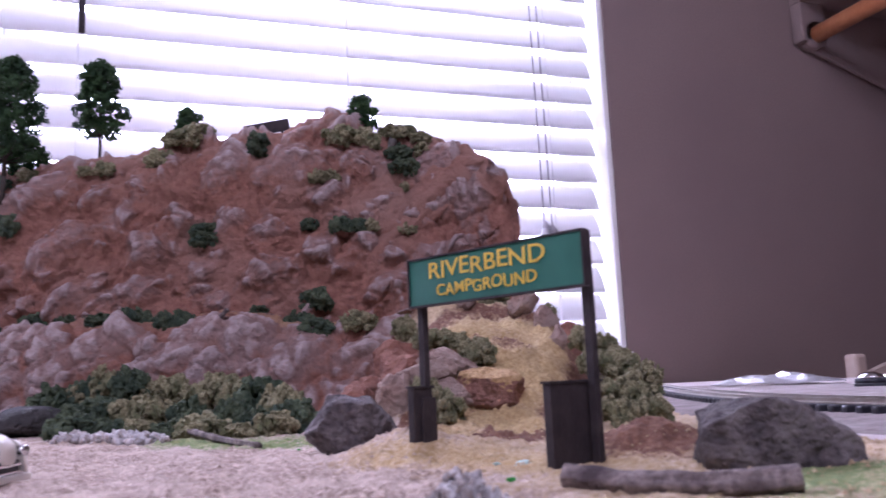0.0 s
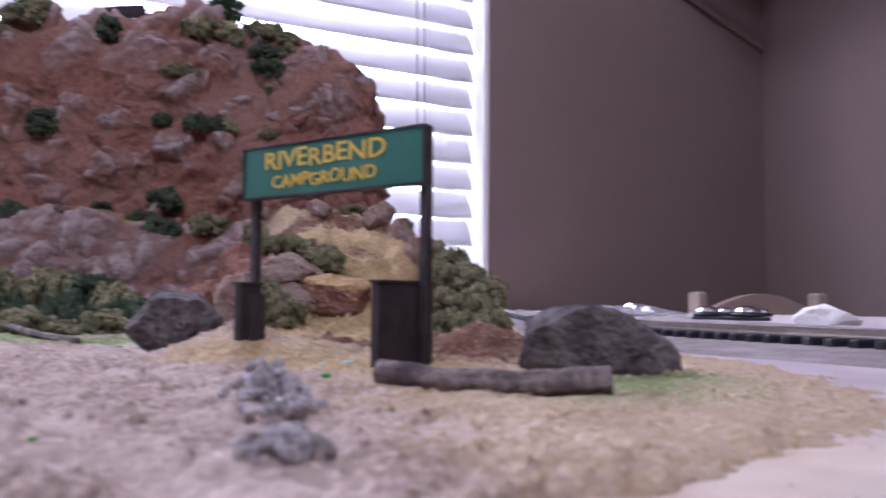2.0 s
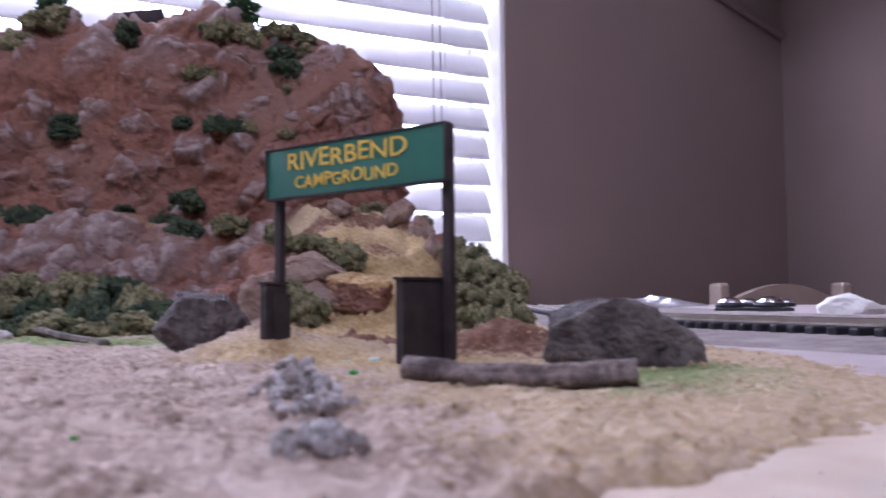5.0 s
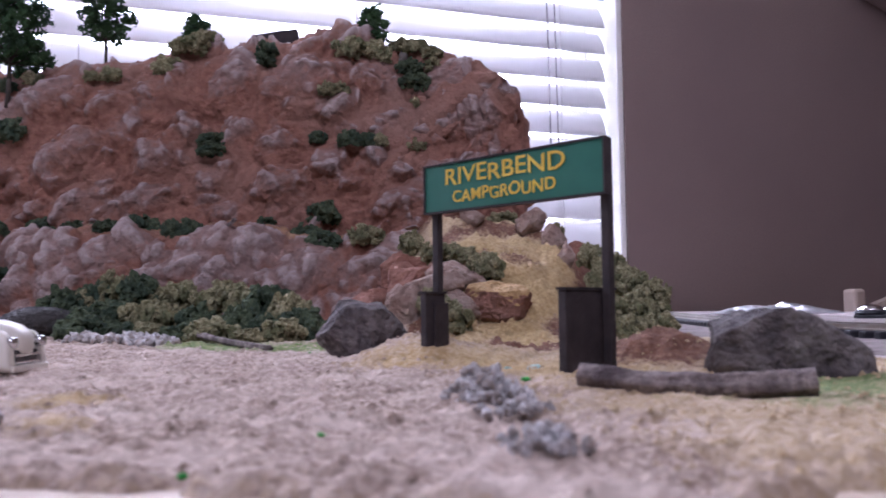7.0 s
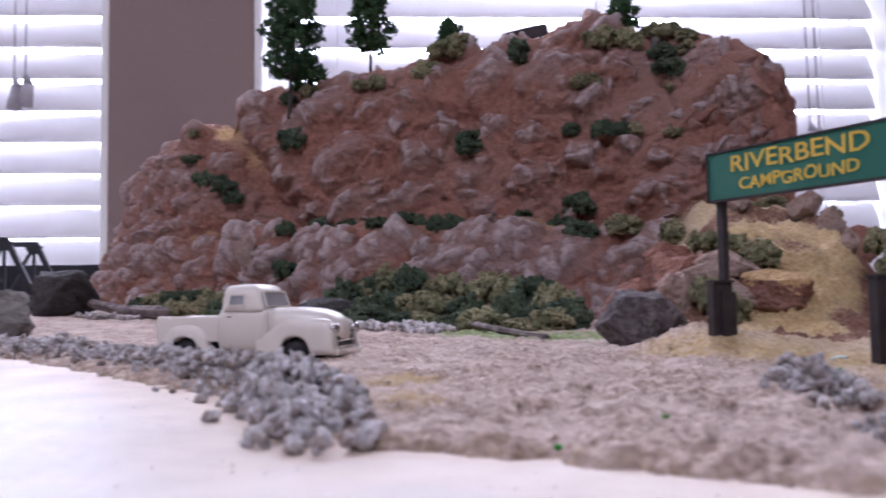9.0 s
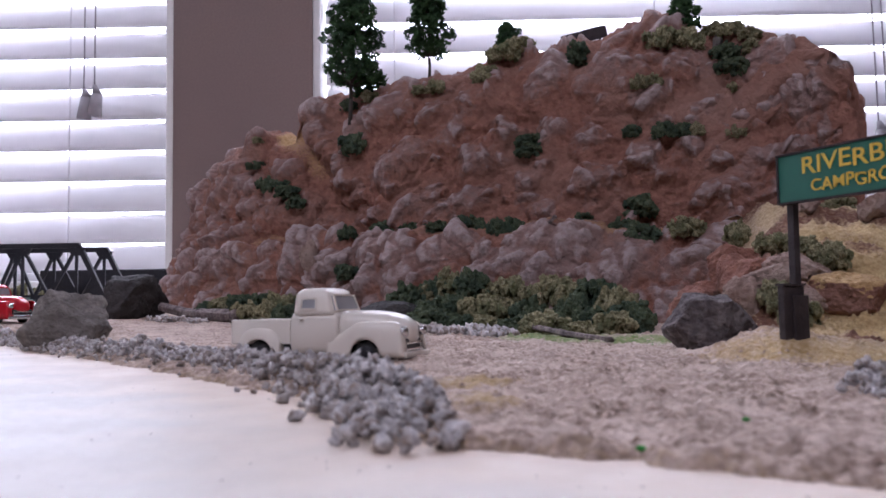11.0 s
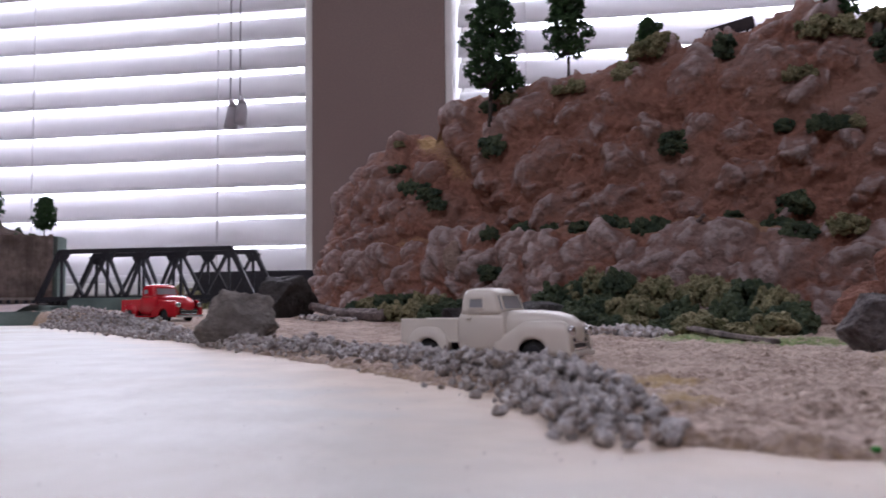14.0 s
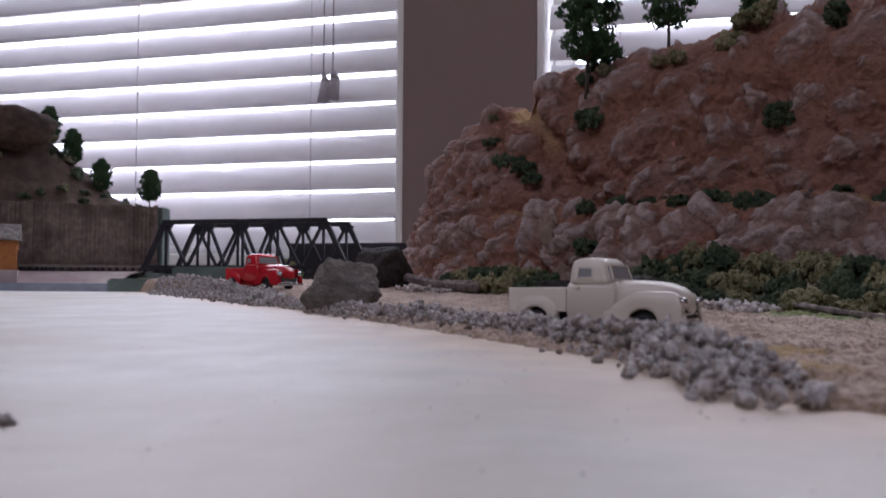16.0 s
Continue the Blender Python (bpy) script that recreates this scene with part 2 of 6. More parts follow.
def part(name, bm, material, parent=None, label="", shade=False):
    me = bpy.data.meshes.new(name)
    bm.normal_update()
    bm.to_mesh(me)
    bm.free()
    me.materials.append(material)
    if shade:
        me.polygons.foreach_set("use_smooth", [True] * len(me.polygons))
    ob = new(name, me)
    if parent:
        ob.parent = parent
    if label:
        tagged(ob, label)
    return ob


def thing(name, label, category, group="", kind="", m=None):
    ob = new(name)
    ob.empty_display_size = 0.01
    tagged(ob, label, category, group, kind)
    if m is not None:
        ob.matrix_world = m
    return ob


def add_box(bm, x0, x1, y0, y1, z0, z1, bevel=0.0, m=None):
    g = bmesh.ops.create_cube(bm, size=1)
    vs = g["verts"]
    for v in vs:
        v.co = Vector(((x0 + x1) / 2 + v.co.x * (x1 - x0), (y0 + y1) / 2 + v.co.y * (y1 - y0), (z0 + z1) / 2 + v.co.z * (z1 - z0)))
    if bevel:
        es = list({e for v in vs for e in v.link_edges})
        g2 = bmesh.ops.bevel(bm, geom=es, offset=bevel, segments=2, affect="EDGES", profile=0.5)
        vs = list({v for f in g2["faces"] for v in f.verts} | {v for v in vs if v.is_valid})
    if m is not None:
        bmesh.ops.transform(bm, matrix=m, verts=vs)
    return vs


def box(name, x0, x1, y0, y1, z0, z1, material, parent=None, bevel=0.0, label="", m=None):
    bm = bmesh.new()
    add_box(bm, x0, x1, y0, y1, z0, z1, bevel, m)
    return part(name, bm, material, parent, label)


def add_rod(bm, a, b, r, r2=None, seg=8):
    a, b = Vector(a), Vector(b)
    d = b - a
    m = Matrix.Translation((a + b) / 2) @ d.to_track_quat("Z", "Y").to_matrix().to_4x4()
    return bmesh.ops.create_cone(bm, cap_ends=True, segments=seg, radius1=r, radius2=r if r2 is None else r2, depth=d.length, matrix=m)["verts"]


def rod(name, a, b, r, material, parent=None, r2=None, seg=10, label=""):
    bm = bmesh.new()
    add_rod(bm, a, b, r, r2, seg)
    return part(name, bm, material, parent, label, shade=True)


def beam(name, a, b, w, h, material, parent=None, bevel=0.0):
    """A bar of rectangular section from a to b."""
    a, b = Vector(a), Vector(b)
    d = b - a
    m = Matrix.Translation((a + b) / 2) @ d.to_track_quat("Z", "Y").to_matrix().to_4x4()
    return box(name, -w / 2, w / 2, -h / 2, h / 2, -d.length / 2, d.length / 2, material, parent, bevel, m=m)


def lump(bm, m, seed, rough=0.3, level=2, cut=0.0, planes=12):
    """An uneven stone: an icosphere cut by random planes."""
    vs = bmesh.ops.create_icosphere(bm, subdivisions=level, radius=1.0)["verts"]
    rnd = random.Random(seed)
    cuts = [(Vector((rnd.gauss(0, 1), rnd.gauss(0, 1), rnd.gauss(0, 1))).normalized(), rnd.uniform(0.50, 0.80) + cut) for _ in range(planes)]
    off = Vector((rnd.uniform(0, 50), rnd.uniform(0, 50), rnd.uniform(0, 50)))
    for v in vs:
        for n, d in cuts:
            e = v.co.dot(n) - d
            if e > 0:
                v.co -= n * e * 0.94
        v.co *= 1 + rough * noise.noise(v.co * 1.7 + off) + rough * 0.5 * noise.noise(v.co * 5 + off) + rough * 0.25 * noise.noise(v.co * 13 + off)
    bmesh.ops.transform(bm, matrix=m, verts=vs)
    return vs

# ---- the room ----
WALL_Y, WALL_X, BACK_Y, FLOOR_Z, CEIL_Z = 1.25, 1.45, -1.10, -0.76, 1.68
WINDOWS = ((-1.44, -0.436), (-0.224, 0.768))
SILL_Z, HEAD_Z = 0.035, 1.25
bm = bmesh.new()
xs = [-2.6, WINDOWS[0][0], WINDOWS[0][1], WINDOWS[1][0], WINDOWS[1][1], WALL_X + 0.12]
for i in (0, 2, 4):
    add_box(bm, xs[i], xs[i + 1], WALL_Y, WALL_Y + 0.14, FLOOR_Z, CEIL_Z)
for a, b in WINDOWS:
    add_box(bm, a, b, WALL_Y, WALL_Y + 0.14, FLOOR_Z, SILL_Z)
    add_box(bm, a, b, WALL_Y, WALL_Y + 0.14, HEAD_Z, CEIL_Z)
tagged(part("wall_north", bm, M_WALL), "mauve-brown painted wall with two windows", "wall", kind="structure")
tagged(box("wall_east", WALL_X, WALL_X + 0.12, BACK_Y, WALL_Y, FLOOR_Z, CEIL_Z, M_WALL), "mauve-brown painted side wall", "wall", kind="structure")
tagged(box("wall_west", -2.72, -2.6, BACK_Y, WALL_Y + 0.14, FLOOR_Z, CEIL_Z, M_WALL), "mauve-brown painted wall", "wall", kind="structure")
# unseen back wall, set close, with a high opening added for the fill lamp
bm = bmesh.new()
add_box(bm, -2.72, -1.27, BACK_Y - 0.12, BACK_Y, FLOOR_Z, CEIL_Z)
add_box(bm, 0.37, WALL_X + 0.12, BACK_Y - 0.12, BACK_Y, FLOOR_Z, CEIL_Z)
add_box(bm, -1.27, 0.37, BACK_Y - 0.12, BACK_Y, FLOOR_Z, 1.20)
add_box(bm, -1.27, 0.37, BACK_Y - 0.12, BACK_Y, 1.63, CEIL_Z)
tagged(part("wall_south", bm, M_WALL), "unseen mauve-brown painted wall with a high opening added for fill light", "wall", kind="structure")
tagged(box("floor", -2.72, WALL_X + 0.12, BACK_Y - 0.12, WALL_Y + 0.14, FLOOR_Z - 0.1, FLOOR_Z, M_FLOOR), "beige carpet floor", "floor", kind="structure")
tagged(box("ceiling", -2.72, WALL_X + 0.12, BACK_Y - 0.12, WALL_Y + 0.14, CEIL_Z, CEIL_Z + 0.1, M_CEIL), "off-white plaster ceiling", "ceiling", kind="structure")


def window(name, a, b):
    w = thing(name, "white framed sash window behind closed slatted blinds", "window", kind="structure")
    y = WALL_Y
    # jamb linings stand 3 mm proud of the opening
    for n, args in (("jamb_lining", (a, a + 0.012, y + 0.002, y + 0.14, SILL_Z + 0.02, HEAD_Z)), ("jamb_lining", (b - 0.012, b, y + 0.002, y + 0.14, SILL_Z + 0.02, HEAD_Z)),
                    ("head_lining", (a + 0.012, b - 0.012, y + 0.002, y + 0.14, HEAD_Z - 0.012, HEAD_Z)), ("window_sill", (a, b, y - 0.02, y + 0.14, SILL_Z, SILL_Z + 0.02))):
        box(n, *args, M_WHITE, w, 0.003)
    fy = y + 0.105
    for args in ((a + 0.012, a + 0.05, fy, fy + 0.03, SILL_Z + 0.02, HEAD_Z - 0.012), (b - 0.05, b - 0.012, fy, fy + 0.03, SILL_Z + 0.02, HEAD_Z - 0.012)):
        box("window_frame", *args, M_WHITE, w, 0.004)
    for z0, z1 in ((SILL_Z + 0.02, SILL_Z + 0.06), (0.53, 0.565), (HEAD_Z - 0.052, HEAD_Z - 0.012)):
        box("sash_rail", a + 0.05, b - 0.05, fy, fy + 0.03, z0, z1, M_WHITE, w, 0.004)
    for z0, z1 in ((SILL_Z + 0.06, 0.53), (0.565, HEAD_Z - 0.052)):
        p = box("pane", a + 0.05, b - 0.05, fy + 0.012, fy + 0.016, z0, z1, M_GLASSPANE, w)
        p.visible_shadow = False


window("window_1", *WINDOWS[0])
window("window_2", *WINDOWS[1])
tagged(mesh_ob("backdrop", [(-6, 2.6, -2), (6, 2.6, -2), (6, 2.6, 5), (-6, 2.6, 5)], [(0, 1, 2, 3)], M_OUT), "bright overcast sky outside the windows", "sky", kind="structure")


def blind(a, b, tassels, wand, cords):
    """Horizontal slatted blind, its slats tilted with the room side low."""
    bl = thing("window_blind", "white wide-slatted window blind, half tilted, backlit by daylight", "blind", "window blinds")
    y, pitch, tilt, wid = WALL_Y + 0.045, 0.0484, radians(61), 0.052
    x0, x1 = a + 0.016, b - 0.016
    z = SILL_Z + 0.053
    box("bottom_rail", x0, x1, y - 0.025, y + 0.025, SILL_Z + 0.021, SILL_Z + 0.034, M_SLAT, bl, 0.004)
    # one slat mesh: a shallow crowned strip with thickness
    n = 6
    vs, fs = [], []
    for k in range(n + 1):
        u = (k / n - 0.5) * wid
        c = 0.0035 * (1 - (2 * k / n - 1) ** 2)
        py, pz = u * math.cos(tilt) - c * math.sin(tilt), u * math.sin(tilt) + c * math.cos(tilt)
        for dx in (x0, x1):
            vs += [(dx, py, pz), (dx, py + 0.0022 * math.sin(tilt), pz - 0.0022 * math.cos(tilt))]
    for k in range(n):
        i, j = 4 * k, 4 * k + 4
        fs += [(i, i + 2, j + 2, j), (i + 1, j + 1, j + 3, i + 3), (i, j, j + 1, i + 1), (i + 2, i + 3, j + 3, j + 2)]
    fs += [(0, 1, 3, 2), (4 * n, 4 * n + 2, 4 * n + 3, 4 * n + 1)]
    first = None
    rnd = random.Random(5)
    while z < HEAD_Z - 0.05:
        if first is None:
            first = mesh_ob("slat", vs, fs, M_SLAT, bl, True)
            ob = first
        else:
            ob = new("slat", first.data)
            ob.parent = bl
        ob.location = (0, y, z)
        ob.rotation_euler = (radians(rnd.uniform(-2.2, 2.2)), radians(rnd.uniform(-0.06, 0.06)), 0)
        z += pitch
    box("head_rail", x0, x1, y - 0.028, y + 0.028, HEAD_Z - 0.05, HEAD_Z - 0.013, M_SLAT, bl, 0.003)
    for cx in cords:
        for dy in (-0.03, 0.03):
            rod("ladder_cord", (cx, y + dy, SILL_Z + 0.03), (cx, y + dy, HEAD_Z - 0.05), 0.0011, M_SLAT, bl, seg=6)
    for tx, tz in tassels:
        rod("pull_cord", (tx, y - 0.045, tz), (tx - 0.004, y - 0.032, HEAD_Z - 0.04), 0.0012, M_TASSEL, bl, seg=6)
        bm = bmesh.new()
        add_rod(bm, (tx, y - 0.045, tz - 0.045), (tx + 0.004, y - 0.045, tz - 0.012), 0.0105, 0.008, 12)
        add_rod(bm, (tx + 0.004, y - 0.045, tz - 0.012), (tx, y - 0.045, tz + 0.002), 0.008, 0.003, 12)
        part("tassel", bm, M_TASSEL, bl, "grey plastic pull tassel", True)
    for wx, wz in wand:
        rod("tilt_wand", (wx, y - 0.04, wz), (wx, y - 0.035, HEAD_Z - 0.04), 0.0045, M_POST, bl, seg=8)
    return bl


blind(*WINDOWS[0], ((-0.572, 0.345), (-0.556, 0.35)), (), (-1.28, -0.93, -0.60))
blind(*WINDOWS[1], ((0.626, 0.275), (0.640, 0.268)), ((-0.095, 0.54),), (-0.10, 0.30, 0.655))

# ---- closet shelf and rod on the side wall ----
sh = thing("closet_shelf", "white wall shelf with a stained wooden hanging rod", "shelf")
box("board", 1.19, WALL_X - 0.002, -0.6, WALL_Y - 0.002, 0.72, 0.738, M_WALL, sh, 0.002)
rod("hanging_rod", (1.225, WALL_Y - 0.02, 0.655), (1.225, -0.6, 0.655), 0.017, M_WOODROD, sh, seg=16, label="reddish-brown wooden rod")
rod("rod_flange", (1.225, WALL_Y - 0.002, 0.655), (1.225, WALL_Y - 0.03, 0.655), 0.027, M_WALL, sh, seg=16)
box("cleat", 1.19, 1.25, WALL_Y - 0.03, WALL_Y - 0.002, 0.64, 0.72, M_WALL, sh, 0.003)
beam("brace", (1.205, WALL_Y - 0.012, 0.640), (WALL_X - 0.008, WALL_Y - 0.012, 0.556), 0.008, 0.013, M_WALL, sh, 0.002)

# ---- checkered flag on the side wall ----
flag = thing("checkered_flag", "black and white checkered cloth flag hanging on the wall", "flag")
sq = 0.042
for r in range(8):
    for c in range(6):
        fm = M_BLACK if (r + c) % 2 == 0 else M_WHITE
        vs, fs = [], []
        for j in range(5):
            for i in range(5):
                yy, zz = 0.835 - (c + i / 4) * sq, 0.268 + (r + j / 4) * sq
                vs.append((WALL_X - 0.012 - 0.006 * math.sin(yy * 40 + zz * 8), yy, zz))
        for j in range(4):
            for i in range(4):
                k = 5 * j + i
                fs.append((k, k + 1, k + 6, k + 5))
        mesh_ob("square", vs, fs, fm, flag, True)
rod("flag_stick", (WALL_X - 0.024, 0.828, 0.43), (WALL_X - 0.024, 0.890, 0.60), 0.004, M_POST, flag)

# ---- the layout's table, base board and ground ----
def board_z(x, y):
    return 0.0 * np.asarray(x, float)


EDGE = [(-0.62, 0.78), (-0.43, 0.60), (-0.298, 0.448), (-0.174, 0.296), (-0.106, 0.204), (-0.0726, 0.159), (-0.0545, 0.134), (-0.041, 0.1163), (-0.032, 0.104), (-0.0265, 0.088), (-0.0223, 0.0764), (-0.0185, 0.0728), (-0.013, 0.0687), (-0.004, 0.066), (0.006, 0.056),
        (0.03, 0.040), (0.055, 0.045), (0.080, 0.0510), (0.112, 0.066), (0.132, 0.084), (0.163, 0.135), (0.21, 0.30), (0.34, 0.52), (0.5, 0.9), (0.3, 1.1), (-0.45, 1.1)]


def edge_distance(x, y):
    """Distance to the dirt's rim, positive inside."""
    inside = np.zeros(np.shape(x), bool)
    best = np.full(np.shape(x), 9.0)
    for (ax, ay), (bx, by) in zip(EDGE, EDGE[1:] + EDGE[:1]):
        dx, dy = bx - ax, by - ay
        t = np.clip(((x - ax) * dx + (y - ay) * dy) / (dx * dx + dy * dy), 0, 1)
        best = np.minimum(best, np.hypot(x - ax - t * dx, y - ay - t * dy))
        cross = (ay > y) != (by > y)
        with np.errstate(divide="ignore", invalid="ignore"):
            inside ^= cross & (x < dx * (y - ay) / (dy if dy else 1e-9) + ax)
    ragged = 0.0007 * np.sin(x * 410 + 3 * np.sin(y * 330)) + 0.0006 * np.sin(y * 760 + 2 * np.sin(x * 640))
    return np.where(inside, best, -best) + ragged


def mound(x, y, cx, cy, r, h):
    return h * np.exp(-((x - cx) ** 2 + (y - cy) ** 2) / (r * r))


def slope_parts(x, y):
    """The sandy slope behind the sign: its height and where it lies."""
    cx = 0.088 + 0.50 * np.minimum(y - 0.23, 0.10) + 0.20 * np.maximum(0, y - 0.33)
    w = 0.030 + 0.16 * np.clip(y - 0.23, 0, 0.08)
    f = np.where(x > cx, 1 - smooth(0.55, 1.45, (x - cx) / w), 1 - smooth(0.3, 1.5, (cx - x) / w))
    up = 0.75 * smooth(0.21, 0.43, y) + 0.25 * smooth(0.25, 0.30, y)
    return 0.056 * up * f, f * smooth(0.19, 0.25, y) * smooth(-0.95, -0.35, (x - cx) / w)


def land_z(x, y):
    x, y = np.asarray(x, float), np.asarray(y, float)
    r = np.hypot(x + 0.01, y)
    z = 0.0005 + 0.005 * smooth(0.26, 0.55, r) + 0.006 * smooth(0.45, 0.70, r)
    z = z + slope_parts(x, y)[0]
    z = z + mound(x, y, 0.070, 0.196, 0.020, 0.0030) + mound(x, y, 0.0985, 0.151, 0.013, 0.0082) + mound(x, y, 0.045, 0.155, 0.02, 0.001) + mound(x, y, 0.060, 0.192, 0.013, 0.0035) + mound(x, y, 0.052, 0.186, 0.010, 0.0020)
    d = edge_distance(x, y)
    rim = smooth(-0.002, 0.008 + 0.010 * smooth(0.05, 0.09, x), d)
    return board_z(x, y) * (1 - rim) - (0.004 - 0.0036 * smooth(0.05, 0.09, x)) * (1 - rim) + rim * np.maximum(z, board_z(x, y) + 0.0012)


def ground_at(x, y):
    return float(land_z(x, y))


tb = thing("table", "plywood layout table under the model landscape", "table", kind="structure")
box("top", -2.3, 0.95, -0.5, WALL_Y - 0.025, -0.03, -0.009, M_CHAIR, tb, 0.002)
for lx, ly in ((-2.2, -0.4), (0.85, -0.4), (-2.2, 1.1), (0.85, 1.1)):
    box("leg", lx - 0.03, lx + 0.03, ly - 0.03, ly + 0.03, FLOOR_Z, -0.031, M_CHAIR, tb, 0.003)

gx = np.concatenate([np.linspace(-1.3, -0.5, 22)[:-1], np.linspace(-0.5, 0.06, 90)[:-1], np.linspace(0.06, 0.30, 50), np.linspace(0.30, 0.9, 25)[1:]])
gy = np.concatenate([np.linspace(-0.45, 0.0, 16)[:-1], np.linspace(0.0, 0.6, 100)[:-1], np.linspace(0.6, 1.2, 25)])
X, Y = np.meshgrid(gx, gy)
Z = board_z(X, Y)
n0, n1 = X.shape
fs = [(i * n1 + j, i * n1 + j + 1, (i + 1) * n1 + j + 1, (i + 1) * n1 + j) for i in range(n0 - 1) for j in range(n1 - 1)]
# the board turns lavender-grey to the right of the sand and on past the track
LILAC = smooth(0.065, 0.125, X + 0.35 * (Y - 0.05)) * smooth(-0.05, 0.03, Y)
tagged(mesh_ob("ground", np.stack([X, Y, Z], -1).reshape(-1, 3), fs, M_BOARD, None, True, attrs={"lilac": (LILAC * 0.9).ravel(), "dust": (0.72 * np.exp(-np.maximum(0, -edge_distance(X, Y)) / 0.035)).ravel()}), "off-white plaster base board with dust", "base board", kind="structure")


def clods(x, y, scale, share):
    """Small lumps of earth: some cells of a Voronoi pattern carry a dome of their own height."""
    d, f = noise.voronoi(Vector((x * scale, y * scale, 0.5)))
    c = noise.cell_vector(f[0] * 5.1)
    return max(0.0, 1 - (d[0] / (0.30 + 0.30 * c.y)) ** 2) * (0.3 + c.z) if c.x < share else 0.0


def grid_land(name, xs_, ys_, label):
    X, Y = np.meshgrid(xs_, ys_)
    Z = land_z(X, Y)
    d = edge_distance(X, Y)
    wob = np.zeros_like(Z)
    flat = np.zeros_like(Z)
    for i in range(X.shape[0]):
        for j in range(X.shape[1]):
            if d[i, j] < -0.008:
                continue
            x, y = X[i, j], Y[i, j]
            p = Vector((x, y, 0.0))
            flat[i, j] = noise.noise(p * 60)
            wob[i, j] = 0.0012 * noise.noise(p * 110) + 0.0008 * noise.noise(p * 260) + 0.0006 * noise.noise(p * 620) + 0.0006 * flat[i, j]
            wob[i, j] += 0.0008 * clods(x + 0.002 * flat[i, j], y, 420, 0.30 + 0.5 * flat[i, j]) + 0.0005 * clods(x, y, 900, 0.55)
    sl = slope_parts(X, Y)[1]
    lumps = np.vectorize(lambda a, b: noise.noise(Vector((a * 42, b * 42, 2))) + 0.6 * noise.noise(Vector((a * 95, b * 95, 4))))(X, Y)
    Z = Z + 0.0042 * lumps * sl * smooth(0.22, 0.27, Y)
    Z = Z + wob * (1 + 1.2 * sl) * (1 - 0.45 * smooth(0.045, 0.075, X) * smooth(0.15, 0.12, Y)) * smooth(-0.002, 0.006, d + 0.004 * flat)
    inside = d > -0.006
    n0, n1 = X.shape
    keep = lambda i, j: inside[i, j] or inside[i + 1, j] or inside[i, j + 1] or inside[i + 1, j + 1]
    fs = [(i * n1 + j, i * n1 + j + 1, (i + 1) * n1 + j + 1, (i + 1) * n1 + j) for i in range(n0 - 1) for j in range(n1 - 1) if keep(i, j)]
    right = smooth(0.018, 0.052, X - 0.18 * (Y - 0.055) + 0.012 * flat)
    left_bank = smooth(0.31, 0.36, np.hypot(X, Y)) * (1 - smooth(0.04, 0.08, X)) * 0.22
    rim = smooth(0.016, 0.0, d) * (X < 0.02) * 0.5
    patch = np.vectorize(lambda a, b: noise.noise(Vector((a * 38, b * 38, 7))))(X, Y)
    sand = np.clip(np.maximum.reduce([right * 0.60, sl * (0.82 + 0.55 * patch), left_bank, rim]), 0, 1)
    yellow = mound(X, Y, -0.013, 0.130, 0.010, 0.6) + mound(X, Y, -0.012, 0.103, 0.009, 0.55)
    sand = np.clip(np.maximum(sand, yellow), 0, 1)
    gr = np.maximum(mound(X, Y, 0.088, 0.098, 0.026, 1.0), mound(X, Y, 0.045, 0.27, 0.03, 0.9)) + mound(X, Y, 0.115, 0.115, 0.02, 0.6) + mound(X, Y, 0.11, 0.225, 0.012, 0.7) + mound(X, Y, 0.02, 0.315, 0.022, 0.8) + mound(X, Y, -0.012, 0.335, 0.018, 0.6) + mound(X, Y, 0.030, 0.266, 0.016, 0.9) + mound(X, Y, 0.043, 0.252, 0.013, 0.8) + mound(X, Y, 0.012, 0.288, 0.016, 0.8)
    grass = np.clip(gr * 0.66 + 0.3 * flat * gr, 0, 1)
    soil = np.clip(1.3 * mound(X, Y, 0.0985, 0.151, 0.015, 1.0) + 0.8 * mound(X, Y, 0.078, 0.212, 0.014, 1.0) + sl * np.clip(0.26 - 1.4 * patch, 0, 0.7) + 0.8 * smooth(0.02, 0.2, sl) * (1 - smooth(0.5, 0.95, sl)) * (Y < 0.36) + 0.8 * smooth(0.035, 0.0, np.abs(Y - 0.385 - 0.25 * X)) * (X > 0.05) * (0.6 + patch), 0, 0.9)
    ob = mesh_ob(name, np.stack([X, Y, Z], -1).reshape(-1, 3), fs, M_DIRT, None, True, attrs={"sand": sand.ravel(), "ochre": np.clip(sl * (0.62 + 0.5 * patch) * (1 - 0.6 * smooth(0.32, 0.37, Y)) + 0.62 * mound(X, Y, 0.060, 0.175, 0.030, 1.0) * (1 + 0.5 * patch) + 0.45 * mound(X, Y, 0.080, 0.140, 0.026, 1.0) + 0.55 * mound(X, Y, -0.0125, 0.128, 0.011, 1.0) + 0.5 * mound(X, Y, -0.0115, 0.104, 0.008, 1.0), 0, 1).ravel(), "grass": grass.ravel(), "soil": soil.ravel()})
    return tagged(ob, label, "dirt ground", kind="structure")


LAND = grid_land("road", np.concatenate([np.arange(-0.62, -0.06, 0.0020), np.arange(-0.06, 0.17, 0.00085), np.arange(0.17, 0.34, 0.0020)]),
                 np.concatenate([np.arange(0.03, 0.17, 0.0008), np.arange(0.17, 0.30, 0.0013), np.arange(0.30, 0.75, 0.0022)]), "pinkish dirt road and ochre sand ground")

